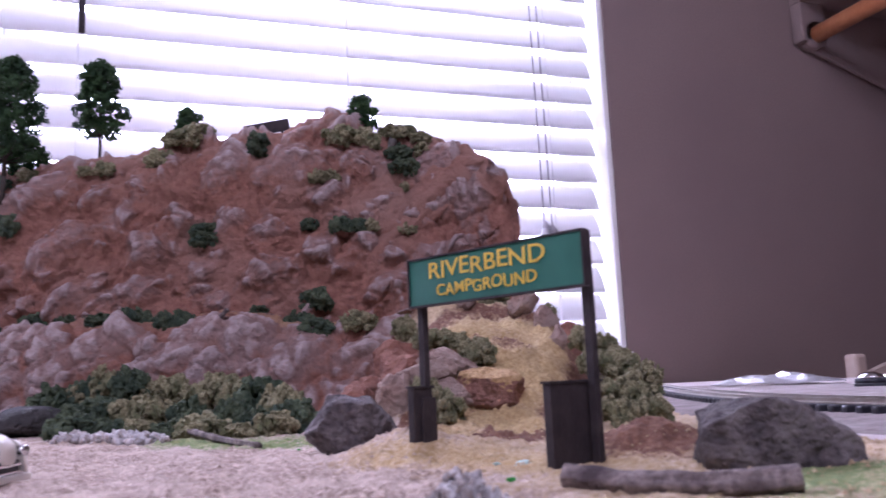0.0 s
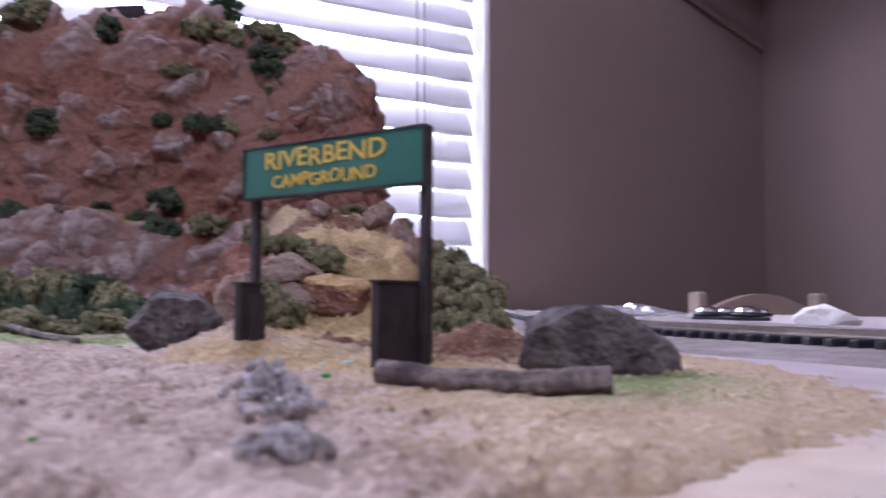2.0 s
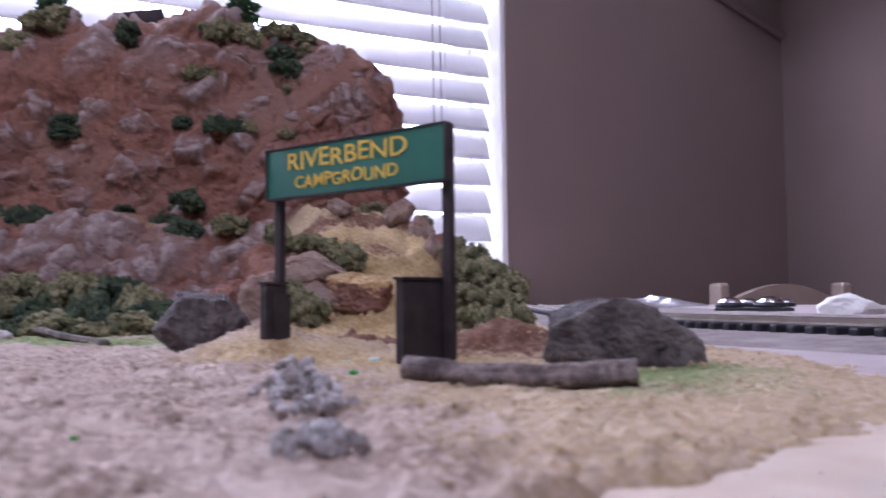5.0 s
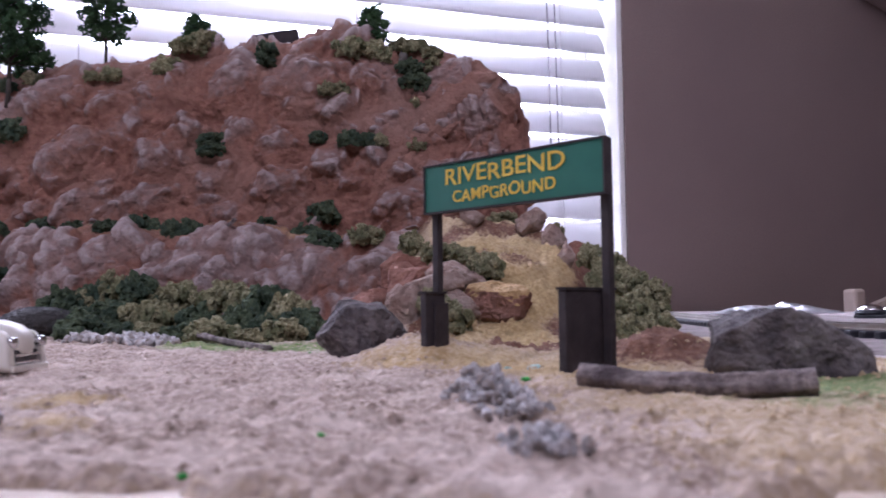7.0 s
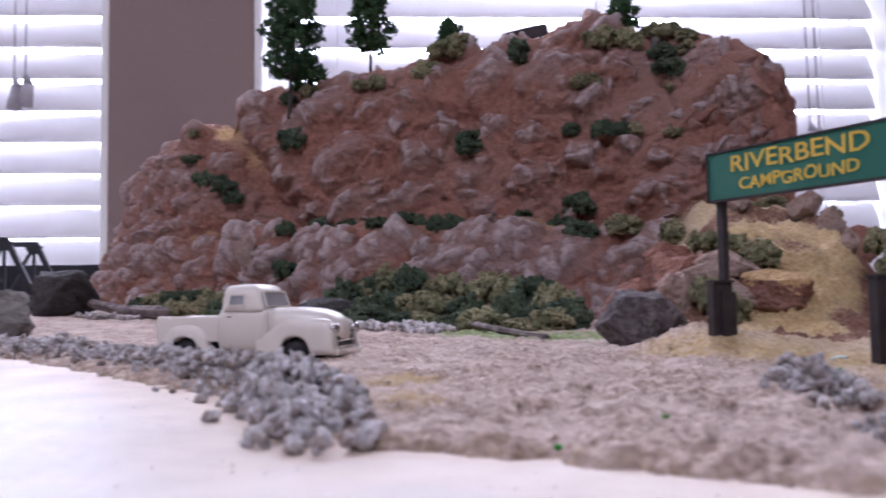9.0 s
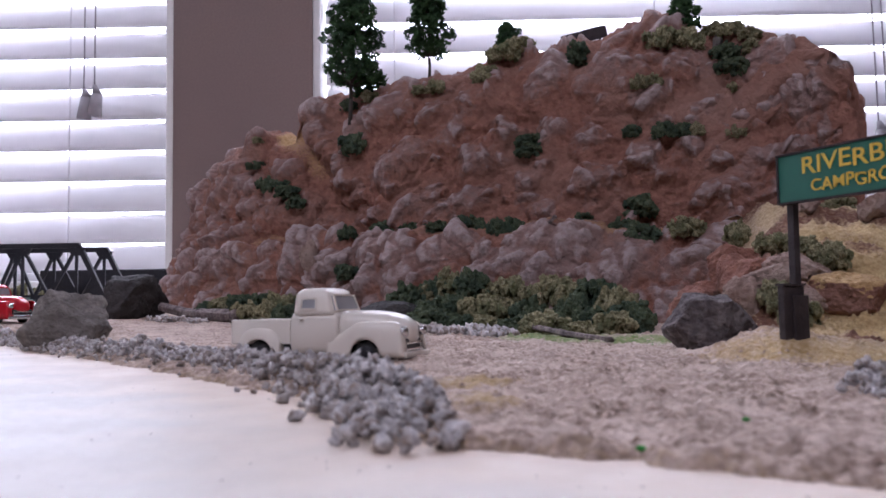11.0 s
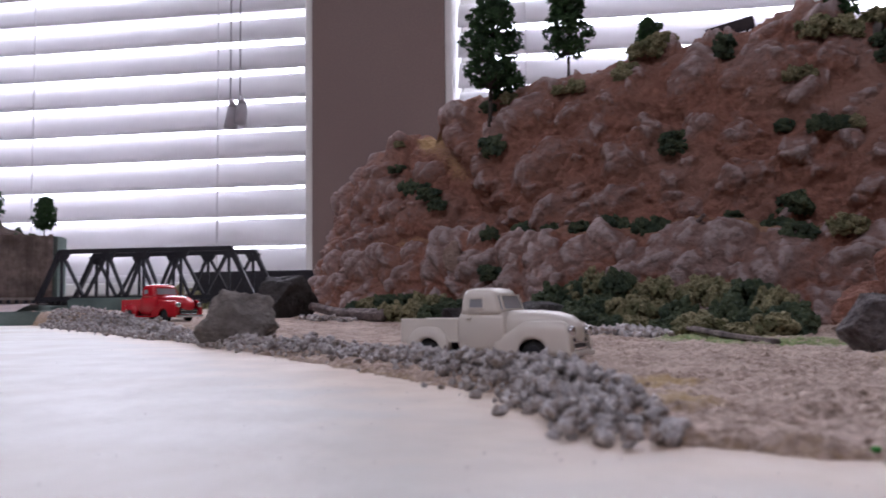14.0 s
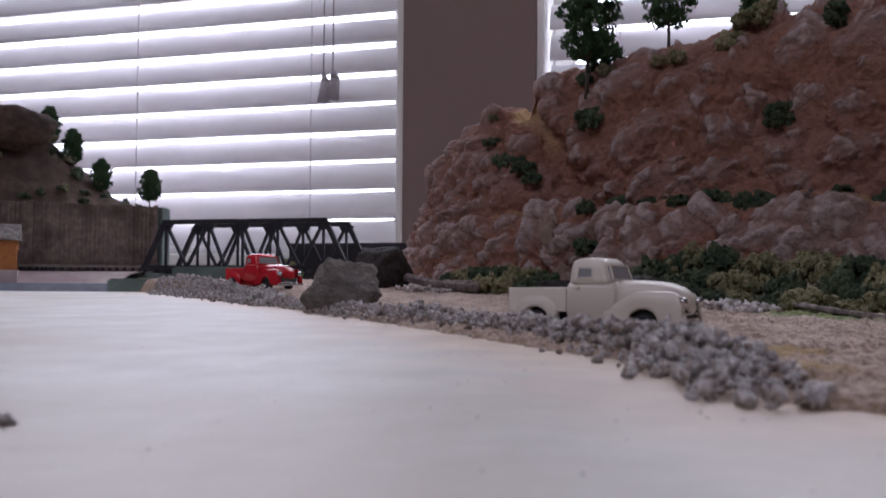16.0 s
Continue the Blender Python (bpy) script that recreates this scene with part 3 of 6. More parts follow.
# ---- the mountain ----
BASE = [(-0.285, 0.90), (-0.290, 0.79), (-0.272, 0.685), (-0.226, 0.595), (-0.178, 0.545), (-0.135, 0.508), (-0.08, 0.465), (-0.02, 0.435), (0.045, 0.41), (0.115, 0.393),
        (0.180, 0.388), (0.221, 0.405), (0.238, 0.45), (0.242, 0.51), (0.231, 0.58)]
# lower cliff's top, width of the ledge, how far the upper face leans back
PROF = [(0.035, 0, 0.3), (0.035, 0, 0.35), (0.040, 0, 0.42), (0.050, 0, 0.45), (0.056, 0.003, 0.5), (0.056, 0.012, 0.7), (0.055, 0.022, 0.8),
        (0.053, 0.027, 0.85), (0.050, 0.028, 0.9), (0.048, 0.027, 0.87), (0.047, 0.02, 0.55), (0.047, 0.006, 0.20), (0.05, 0.0, -0.05),
        (0.05, 0.0, -0.03), (0.05, 0.0, 0.2)]
# height of the skyline at even steps along the foot
SKY = [0.06, 0.0758, 0.0916, 0.1074, 0.1176, 0.1205, 0.1292, 0.1409, 0.1389, 0.1573, 0.1616, 0.1639, 0.1675, 0.1702, 0.1754, 0.1773, 0.1803, 0.1905, 0.1790, 0.1733, 0.1655, 0.1575, 0.1485,
       0.129, 0.1170, 0.1127, 0.1085, 0.1042, 0.10]
# rock castings, in mm: place along the foot, height, half width, half height
CAST_SPUR = [(423, 127, 11, 9), (421, 144, 12, 8), (412, 71, 21, 14), (368, 60, 25, 8), (431, 33, 12, 4), (344, 94, 22, 10), (375, 98, 13, 10), (375, 41, 22, 6), (280, 96, 21, 10),
             (372, 128, 9, 10), (308, 58, 22, 8), (356, 110, 18, 8), (385, 80, 12, 8), (410, 102, 9, 9)]
CAST_LOWER = [(467, 39, 11, 12), (500, 32, 13, 9), (531, 44, 17, 9), (548, 41, 9, 9), (573, 39, 16, 9), (595, 40, 4, 6), (552, 23, 8, 7), (526, 25, 11, 6), (629, 49, 10, 9), (614, 34, 12, 6),
              (649, 43, 12, 9), (629, 30, 9, 7), (677, 30, 19, 12), (712, 29, 13, 9), (729, 45, 15, 7), (747, 37, 9, 6), (697, 47, 18, 6), (754, 17, 11, 8), (595, 29, 9, 6), (659, 27, 9, 6)]
CAST_FACE = [(477, 131, 23, 10), (505, 132, 12, 7), (552, 113, 13, 9), (566, 138, 12, 10), (522, 102, 15, 10), (497, 95, 12, 10), (569, 95, 9, 10), (455, 95, 9, 6), (467, 83, 11, 7), (529, 69, 19, 8),
             (564, 71, 20, 8), (497, 67, 12, 5), (472, 68, 9, 7), (588, 114, 10, 10), (622, 111, 12, 8), (609, 83, 13, 8), (583, 77, 9, 7), (536, 131, 14, 7)]
CAST_DOME = [(664, 145, 26, 16), (712, 149, 24, 10), (619, 148, 14, 13), (690, 128, 13, 8), (763, 118, 18, 8), (672, 172, 19, 8), (695, 173, 15, 7), (684, 93, 9, 10), (656, 79, 13, 10), (695, 83, 13, 7),
             (732, 70, 19, 10), (756, 88, 10, 6), (779, 92, 18, 6), (712, 95, 11, 6), (651, 102, 11, 10), (727, 87, 9, 6), (775, 144, 24, 13), (801, 121, 18, 14), (761, 69, 12, 9)]


def curve_at(table, s):
    """Catmull-Rom through a table at s in 0..1."""
    t = s * (len(table) - 1)
    i = min(int(t), len(table) - 2)
    u = t - i
    p = [np.array(table[max(0, min(len(table) - 1, i + k))], float) for k in (-1, 0, 1, 2)]
    return 0.5 * (2 * p[1] + (p[2] - p[0]) * u + (2 * p[0] - 5 * p[1] + 4 * p[2] - p[3]) * u * u + (3 * p[1] - p[0] - 3 * p[2] + p[3]) * u ** 3)


def blurred(a, n, rounds=2):
    """Box blur along both axes of a grid."""
    for _ in range(rounds):
        for ax in (0, 1):
            c = np.cumsum(np.concatenate([np.repeat(np.take(a, [0], ax), n + 1, ax), a, np.repeat(np.take(a, [-1], ax), n, ax)], ax), ax)
            a = (np.take(c, range(2 * n + 1, c.shape[ax]), ax) - np.take(c, range(0, c.shape[ax] - 2 * n - 1), ax)) / (2 * n + 1)
    return a


def field(P, scale, off=0.0):
    """Noise of one scale at every point of a grid."""
    o = Vector((off, off * 0.7, -off))
    return np.array([noise.noise(Vector(p) * scale + o) for p in P.reshape(-1, 3)]).reshape(P.shape[:2])


def facets(P, scale, tall=1.0):
    """Blocky relief: every cell of a Voronoi pattern is a tilted facet, with rounded cracks between."""
    out = np.zeros(P.shape[0] * P.shape[1])
    for i, p in enumerate(P.reshape(-1, 3)):
        q = Vector((p[0] * scale, p[1] * scale, p[2] * scale * tall))
        d, f = noise.voronoi(q)
        c = noise.cell_vector(f[0] * 7.3)
        e = min(1.0, (d[1] - d[0]) / 0.22)
        out[i] = ((c.x - 0.5) * 0.7 + (q - f[0]).dot(c - Vector((0.5, 0.5, 0.5))) * 1.1) * (0.35 + 0.65 * e) - 0.25 * (1 - e)
    return out.reshape(P.shape[:2])


def casting(u, v, rnd):
    """A plaster rock casting bedded in clay: a chipped block with a few broken faces. u, v run from -1 to 1 over it. Gives height and mask."""
    m = np.zeros_like(u)
    n = rnd.randint(5, 7)
    for k in range(n):
        a = 2 * math.pi * (k + rnd.uniform(-0.35, 0.35)) / n
        m = np.maximum(m, (u * math.cos(a) + v * math.sin(a)) / rnd.uniform(0.70, 1.06))
    e = 1 - m
    top = np.minimum(1.0, np.maximum(e, 0) / rnd.uniform(0.22, 0.34))
    for k in range(5):
        a = 2 * math.pi * (k + rnd.random()) / 5
        top = np.minimum(top, rnd.uniform(0.70, 1.0) - rnd.uniform(0.35, 1.25) * (u * math.cos(a) + v * math.sin(a) - 0.15))
    # the upper edge stands proud, the foot runs out under the clay
    bed = smooth(-1.05, 0.25, v)
    return np.maximum(top, 0.0) * smooth(0.0, 0.10, e) * (0.12 + 0.88 * bed), smooth(0.0, 0.30, e) * (0.25 + 0.75 * bed)


def mountain():
    mt = thing("mountain", "reddish-brown clay mountain with grey rock castings and ledges", "mountain", kind="structure")
    ns, nv = 860, 340
    SEC = [(-0.012, -0.25), (0.0, 0.0), (0.010, 0.5), (0.020, 0.92), (0.026, 1.0), None, (0.034, 0.14), (0.045, 0.40), (0.058, 0.68), (0.074, 0.90), (0.090, 1.0), (0.125, 0.985), (0.17, 0.70), (0.20, 0.0)]
    P, ARC = np.zeros((ns, nv, 3)), np.zeros((ns, nv))
    sand, low = np.zeros((ns, nv)), np.zeros((ns, nv))
    arc, last = 0.0, None
    for i in range(ns):
        s = i / (ns - 1)
        b, b2 = curve_at(BASE, s), curve_at(BASE, min(1, s + 0.01)) - curve_at(BASE, max(0, s - 0.01))
        n = np.array([-b2[1], b2[0]])
        n /= np.linalg.norm(n)
        arc += 0.0 if last is None else float(np.linalg.norm(b - last))
        last = b
        zl, lw, back = curve_at(PROF, s)
        zt = float(np.interp(s, np.linspace(0, 1, len(SKY)), SKY)) + 0.003 * noise.noise(Vector((s * 60, 1.1, 0)))
        zl += 0.004 * noise.noise(Vector((s * 26, 9.1, 0)))
        zg = 0.008
        sec = []
        for k, c in enumerate(SEC):
            if c is None:
                sec.append((0.028 + lw, zl + 0.003))
            elif k < 5:
                sec.append((c[0], zg + c[1] * (zl - zg)))
            elif k < 11:
                sec.append((0.030 + (c[0] - 0.030) * back + lw, zl + c[1] * (zt - zl)))
            else:
                sec.append((c[0] - 0.06 * (1 - max(back, 0)) + lw, zt * c[1]))
        sec = np.array(sec)
        L = np.concatenate([[0], np.cumsum(np.hypot(*np.diff(sec, axis=0).T))])
        # most of the rings lie on the front
        v = np.linspace(0, 1, nv)
        l = np.where(v < 0.84, L[-5] * v / 0.84, L[-5] + (L[-1] - L[-5]) * (v - 0.84) / 0.16)
        dn, z = np.interp(l, L, sec[:, 0]), np.interp(l, L, sec[:, 1])
        on_ledge, upper = (l >= L[4]) & (l < L[5]), l >= L[4]
        low[i] = l < L[4]
        f = np.clip((z - zl) / (zt - zl), 0, 1)
        # a sandy gully runs down and across to the ledge
        mid, wide = 0.283 + 0.11 * (1 - f), 0.011 + 0.016 * (1 - f)
        g = np.exp(-((s - mid) / wide) ** 2) * upper
        dn = dn + 0.015 * g * np.minimum(1, 2 * (1 - f) + 0.4)
        z = z - 0.010 * np.exp(-((s - 0.290) / 0.012) ** 2) * smooth(0.8, 1.0, f)
        P[i] = np.stack([b[0] + n[0] * dn, b[1] + n[1] * dn, z], -1)
        sand[i] = np.maximum(g * (0.10 + 0.75 * f ** 1.3), on_ledge * (lw > 0.004) * (0.36 + 0.4 * float(smooth(0.55, 0.72, s))))
        ARC[i] = arc
    low = blurred(low, 6)
    n1, n2, n3, n4 = field(P, 17), field(P, 48, 3), field(P, 170, 5), field(P, 430, 7)
    big = field(P, 13, 5)
    # outlines of the castings wander
    WA, WZ = ARC + 0.0024 * n2 + 0.0010 * n3, P[:, :, 2] + 0.0024 * field(P, 50, 11) + 0.0010 * field(P, 180, 13)
    S = np.linspace(0, 1, ns)[:, None]
    spur = 1 - smooth(0.28, 0.42, S)
    rnd = random.Random(41)
    R, MASK, TONE = np.zeros((ns, nv)), np.zeros((ns, nv)), np.zeros((ns, nv))
    front = np.arange(nv)[None, :] < int(nv * 0.86)

    def lay(a, z, w, h, proud, turn):
        near = np.where(np.abs(ARC[:, 0] - a) < (w + h) * 1.4)[0]
        if not len(near):
            return
        sl = slice(near[0], near[-1] + 1)
        da, dz = (WA[sl] - a), (WZ[sl] - z)
        c, s_ = math.cos(turn), math.sin(turn)
        u, v = (da * c + dz * s_) / w, (dz * c - da * s_) / h
        hh, mk = casting(u, v, rnd)
        hh, mk = hh * proud * front, mk * front
        TONE[sl] = np.where(hh > R[sl], rnd.random(), TONE[sl])
        R[sl], MASK[sl] = np.maximum(R[sl], hh), np.maximum(MASK[sl], mk)

    # chips and lesser castings first, then the large ones
    for k in range(520):
        a, q = rnd.uniform(0.20, 0.92), rnd.random()
        i = int(np.searchsorted(ARC[:, 0], a))
        zl, top = curve_at(PROF, i / (ns - 1))[0], float(P[i, :, 2].max())
        left = a < 0.43
        z = 0.008 + (zl - 0.006) * rnd.random() if q < 0.48 else zl + (top - zl) * rnd.random()
        if q >= 0.48 and not left and rnd.random() < 0.25:
            continue
        w = rnd.uniform(0.0040, 0.0105 if q < 0.48 else 0.0155) * (1.2 if left else 1.0)
        lay(a, z, w, w * rnd.uniform(0.6, 1.1), w * rnd.uniform(0.25, 0.55), 0.4 + rnd.uniform(-0.6, 0.6))
    for k in range(26):
        i = rnd.randint(int(0.3 * ns), int(0.8 * ns))
        lay(ARC[i, 0], float(P[i, :, 2].max()) - 0.003, rnd.uniform(0.006, 0.013), rnd.uniform(0.004, 0.008), 0.0045, rnd.uniform(-0.4, 0.4))
    for group, lift, lean in ((CAST_SPUR, 0.0115, 0.5), (CAST_LOWER, 0.0105, 0.3), (CAST_FACE, 0.0110, 0.25), (CAST_DOME, 0.0110, 0.2)):
        for a, z, w, h in group:
            lay(a / 1000, z / 1000, w * 0.00165, h * 0.00170, 1.22 * lift * (0.5 + 0.5 * min(1.0, h / 11)), 0.25 + rnd.uniform(-lean, lean))
    calm = 1 - 0.8 * np.clip(sand * 1.5, 0, 1)
    W = P + 0.006 * np.stack([n2, field(P, 55, 21), field(P, 55, 23)], -1)
    fl, fa, fb = facets(W, 30, 0.85), facets(W, 66, 0.9), facets(W, 155)
    clay = 0.0042 * n1 + 0.0019 * n2 + 0.0007 * n3 + 0.00025 * n4
    rough = np.maximum.reduce([MASK, 0.95 * spur + 0 * MASK, 0.9 * low])
    H = clay + R * calm + calm * (0.0075 * fl + (0.0012 + 0.0050 * rough) * fa + (0.0003 + 0.0020 * rough) * fb + 0.0004 * n3 * rough)
    # the far end is fluted by upright grooves
    end = smooth(0.79, 0.84, S) * smooth(0.075, 0.095, P[:, :, 2])
    H = H + end * 0.0032 * np.sin(ARC * 420 + 3 * n2) * (0.5 + n1)
    Q = np.stack([blurred(P[:, :, k], 3) for k in range(3)], -1)
    N = np.cross(np.gradient(Q, axis=0), np.gradient(Q, axis=1))
    N /= np.linalg.norm(N, axis=2, keepdims=True) + 1e-9
    out = P + N * H[:, :, None]
    # raised edges are drybrushed pale, with lit-edge highlights put into the colour; hollows keep the red clay
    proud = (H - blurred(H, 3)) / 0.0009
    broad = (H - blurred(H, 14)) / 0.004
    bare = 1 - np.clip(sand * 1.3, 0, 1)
    A = {"sand": np.clip(sand + sand * 0.5 * n2, 0, 1)}
    A["rock"] = np.clip(MASK * (0.38 + 0.22 * TONE) + 0.14 * np.clip(broad, -1.5, 2) + 0.25 * big + 0.22 * low, 0, 0.85) * bare
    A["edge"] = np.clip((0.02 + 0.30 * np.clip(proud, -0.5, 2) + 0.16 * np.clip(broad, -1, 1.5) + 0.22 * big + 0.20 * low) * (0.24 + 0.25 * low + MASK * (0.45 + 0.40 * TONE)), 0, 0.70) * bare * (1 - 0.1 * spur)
    fs = [(i * nv + j, i * nv + j + 1, (i + 1) * nv + j + 1, (i + 1) * nv + j) for i in range(ns - 1) for j in range(nv - 1)]
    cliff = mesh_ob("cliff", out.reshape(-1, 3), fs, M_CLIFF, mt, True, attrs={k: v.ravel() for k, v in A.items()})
    return mt, cliff


_, CLIFF = mountain()

# ---- surfaces that things rest on ----
from mathutils.bvhtree import BVHTree


def tree_of(*obs):
    vs, ps = [], []
    for ob in obs:
        k = len(vs)
        vs += [v.co.copy() for v in ob.data.vertices]
        ps += [[k + i for i in f.vertices] for f in ob.data.polygons]
    return BVHTree.FromPolygons(vs, ps)


SURF = tree_of(CLIFF, LAND)


def drop(x, y, z=0.4):
    """The ground or cliff straight below."""
    hit = SURF.ray_cast(Vector((x, y, z)), Vector((0, 0, -1)))[0]
    return hit.z if hit else float(board_z(x, y))


# ---- pickup trucks ----
def loft(name, secs, material, parent, label="", closed=True):
    """Skin over cross-sections of equal length."""
    n = len(secs[0])
    vs = [v for s in secs for v in s]
    fs = [(i * n + j, i * n + (j + 1) % n, (i + 1) * n + (j + 1) % n, (i + 1) * n + j) for i in range(len(secs) - 1) for j in range(n)]
    if closed:
        fs += [tuple(range(n))[::-1], tuple((len(secs) - 1) * n + j for j in range(n))]
    ob = mesh_ob(name, vs, fs, material, parent, True, label)
    return ob


def ring(x, cy, cz, hy, hz, power=3.0, n=20, lift=0.0):
    """A squarish ring in a plane across the truck; lift narrows its top."""
    out = []
    for k in range(n):
        a = 2 * math.pi * k / n
        c, s = math.cos(a), math.sin(a)
        y = hy * math.copysign(abs(c) ** (2 / power), c)
        z = hz * math.copysign(abs(s) ** (2 / power), s)
        out.append((x, cy + y * (1 - lift * max(0, s)), cz + z))
    return out


def pickup(name, paint, label, group):
    """A 1950s pickup, 58 mm long, wheels on z = 0, nose along +x."""
    t = thing(name, label, "toy truck", group)
    mm = 0.001
    S = lambda *r: [[(a * mm, b * mm, c * mm) for a, b, c in s] for s in r]
    # cab: lower body, then the narrower greenhouse
    loft("cab", S(ring(-8.6, 0, 9.2, 8.8, 5.8, 5), ring(-8, 0, 9.4, 9.5, 6.3, 5), ring(-1, 0, 9.6, 9.7, 6.5, 5), ring(5.4, 0, 9.4, 9.4, 6.3, 5), ring(6.6, 0, 9.2, 8.6, 5.8, 5)), paint, t)
    roof = []
    for z, xa, xb, w in ((14.6, -8.5, 6.1, 9.4), (16, -8.4, 5.5, 9.2), (18.5, -8.2, 4.6, 8.9), (20.4, -7.9, 4.0, 8.5), (21.5, -7.3, 3.3, 7.9), (22.2, -6.2, 2.2, 6.8), (22.5, -4.0, 0.4, 4.0)):
        r = []
        for k in range(28):
            a = 2 * math.pi * k / 28
            c, s = math.cos(a), math.sin(a)
            x = (xa + xb) / 2 + (xb - xa) / 2 * math.copysign(abs(c) ** 0.36, c)
            r.append((x * mm, w * math.copysign(abs(s) ** 0.36, s) * mm, z * mm))
        roof.append(r)
    loft("roof", roof, paint, t)

    def pane(nm, vs, push):
        # glass 0.25 mm proud of the cab, in a thin raised frame
        q = [Vector(v) for v in vs]
        d = Vector(push)
        mesh_ob(nm, [(v + d * 0.25) * mm for v in q] + [(v - d * 0.6) * mm for v in q], [(0, 1, 2, 3), (7, 6, 5, 4), (0, 4, 5, 1), (1, 5, 6, 2), (2, 6, 7, 3), (3, 7, 4, 0)], M_GLASS, t, label="grey clear plastic pane")
        for k in range(4):
            beam("window_frame", (q[k] + d * 0.25) * mm, (q[(k + 1) % 4] + d * 0.25) * mm, 0.55 * mm, 0.5 * mm, paint, t)

    for sgn in (-1, 1):
        pane("side_window", [(-5.0, sgn * 9.2, 16.3), (0.0, sgn * 9.2, 16.3), (-0.2, sgn * 8.75, 19.3), (-4.7, sgn * 8.75, 19.3)], (0, sgn, 0.15))
    pane("windscreen", [(5.62, 7.6, 15.9), (5.62, -7.6, 15.9), (4.15, -7.0, 20.2), (4.15, 7.0, 20.2)], (1, 0, 0.2))
    pane("rear_window", [(-8.45, 4.6, 16.8), (-8.45, -4.6, 16.8), (-7.85, -4.2, 19.8), (-7.85, 4.2, 19.8)], (-1, 0, 0.1))
    # bonnet, rounded and falling to the nose
    loft("bonnet", S(ring(5.4, 0, 10.4, 7.9, 5.2, 3.2, 24), ring(9, 0, 10.6, 7.5, 5.2, 3, 24), ring(15, 0, 10.7, 7.2, 5.0, 2.9, 24), ring(20, 0, 10.4, 6.9, 4.8, 2.8, 24),
                     ring(24, 0, 9.8, 5.7, 4.2, 2.7, 24), ring(26.2, 0, 9.0, 4.5, 3.2, 2.6, 24), ring(27.1, 0, 8.5, 2.4, 1.8, 2.4, 24)), paint, t)
    # load bed: floor, sides, headboard and tailgate
    bm = bmesh.new()
    for a in ((-28.6, -8.7, -8.2, 8.2, 6.2, 7.2), (-28.6, -8.9, 7.6, 8.6, 6.2, 13.4), (-28.6, -8.9, -8.6, -7.6, 6.2, 13.4), (-10.0, -8.9, -7.5, 7.5, 7.3, 13.4)):
        add_box(bm, *[v * mm for v in a], bevel=0.25 * mm)
    part("bed", bm, paint, t)
    box("tailgate", -29 * mm, -28.1 * mm, -7.5 * mm, 7.5 * mm, 6.6 * mm, 13.1 * mm, paint, t, 0.25 * mm)

    def fender(nm, x0, x1, ytop, h, wheel_x, sgn, nose):
        # an arch-shaped shell over a wheel, open at the wheel
        n, k = 30, 8
        vs, fs = [], []
        for i in range(n + 1):
            u = i / n
            x = x0 + (x1 - x0) * u
            prof = max(0.0, 1 - abs(2 * u - 1) ** (2.6 if nose else 3.0)) ** 0.5
            if nose:
                # the top runs nearly level from the door to a blunt front
                prof = float(0.45 + 0.55 * smooth(0.0, 0.45, u)) * math.sqrt(max(0.0, 1 - max(0.0, (u - 0.80) / 0.20) ** 3))
            top = 4.2 + (h - 4.2) * prof
            low = 2.6
            dx = abs(x - wheel_x)
            if dx < 4.6:
                low = max(low, 3.4 + math.sqrt(max(0, 4.6 ** 2 - dx * dx)) * 0.92)
            low = min(low, top - 0.5)
            for j in range(k + 1):
                v = j / k
                z = low + (top - low) * math.sin(v * math.pi / 2)
                y = 7.2 + (ytop - 7.2) * math.cos(v * math.pi / 2) ** 0.55 * (0.72 + 0.28 * prof)
                vs.append((x * mm, sgn * y * mm, z * mm))
        for i in range(n):
            for j in range(k):
                a = i * (k + 1) + j
                f = (a, a + 1, a + k + 2, a + k + 1)
                fs.append(f if sgn > 0 else f[::-1])
        ob = mesh_ob(nm, vs, fs, paint, t, True)
        so = ob.modifiers.new("thick", "SOLIDIFY")
        so.thickness, so.offset = 0.5 * mm, -1
        return ob

    for sgn in (-1, 1):
        fender("front_fender", 3.5, 27.2, 10.4, 12.6, 15.5, sgn, True)
        fender("rear_fender", -26.5, -11.5, 10.4, 11.0, -18.6, sgn, False)
        box("running_board", -12 * mm, 6 * mm, sgn * 9.6 * mm - 0.9 * mm, sgn * 9.6 * mm + 0.9 * mm, 2.6 * mm, 3.5 * mm, paint, t, 0.2 * mm)
        h = rod("headlight", (25.4 * mm, sgn * 7.7 * mm, 9.6 * mm), (27.3 * mm, sgn * 7.7 * mm, 9.6 * mm), 1.55 * mm, M_CHROME, t, 1.3 * mm, 14, "chrome headlight")
        rod("door_handle", (-5.5 * mm, sgn * 9.9 * mm, 13.4 * mm), (-4.0 * mm, sgn * 9.9 * mm, 13.4 * mm), 0.22 * mm, paint, t)
        for wx in (15.5, -18.6):
            bm = bmesh.new()
            add_rod(bm, (wx * mm, sgn * 6.4 * mm, 3.75 * mm), (wx * mm, sgn * 9.2 * mm, 3.75 * mm), 3.75 * mm, None, 22)
            bmesh.ops.bevel(bm, geom=[e for e in bm.edges if len(e.link_faces) == 2 and e.calc_face_angle(0) > 1.2], offset=0.5 * mm, segments=2, affect="EDGES")
            w = part("wheel", bm, M_RUBBER, t, "black rubber tyre", True)
            rod("rim", (wx * mm, sgn * 9.15 * mm, 3.75 * mm), (wx * mm, sgn * 9.35 * mm, 3.75 * mm), 2.1 * mm, M_BLACK, w, 1.8 * mm, 16)
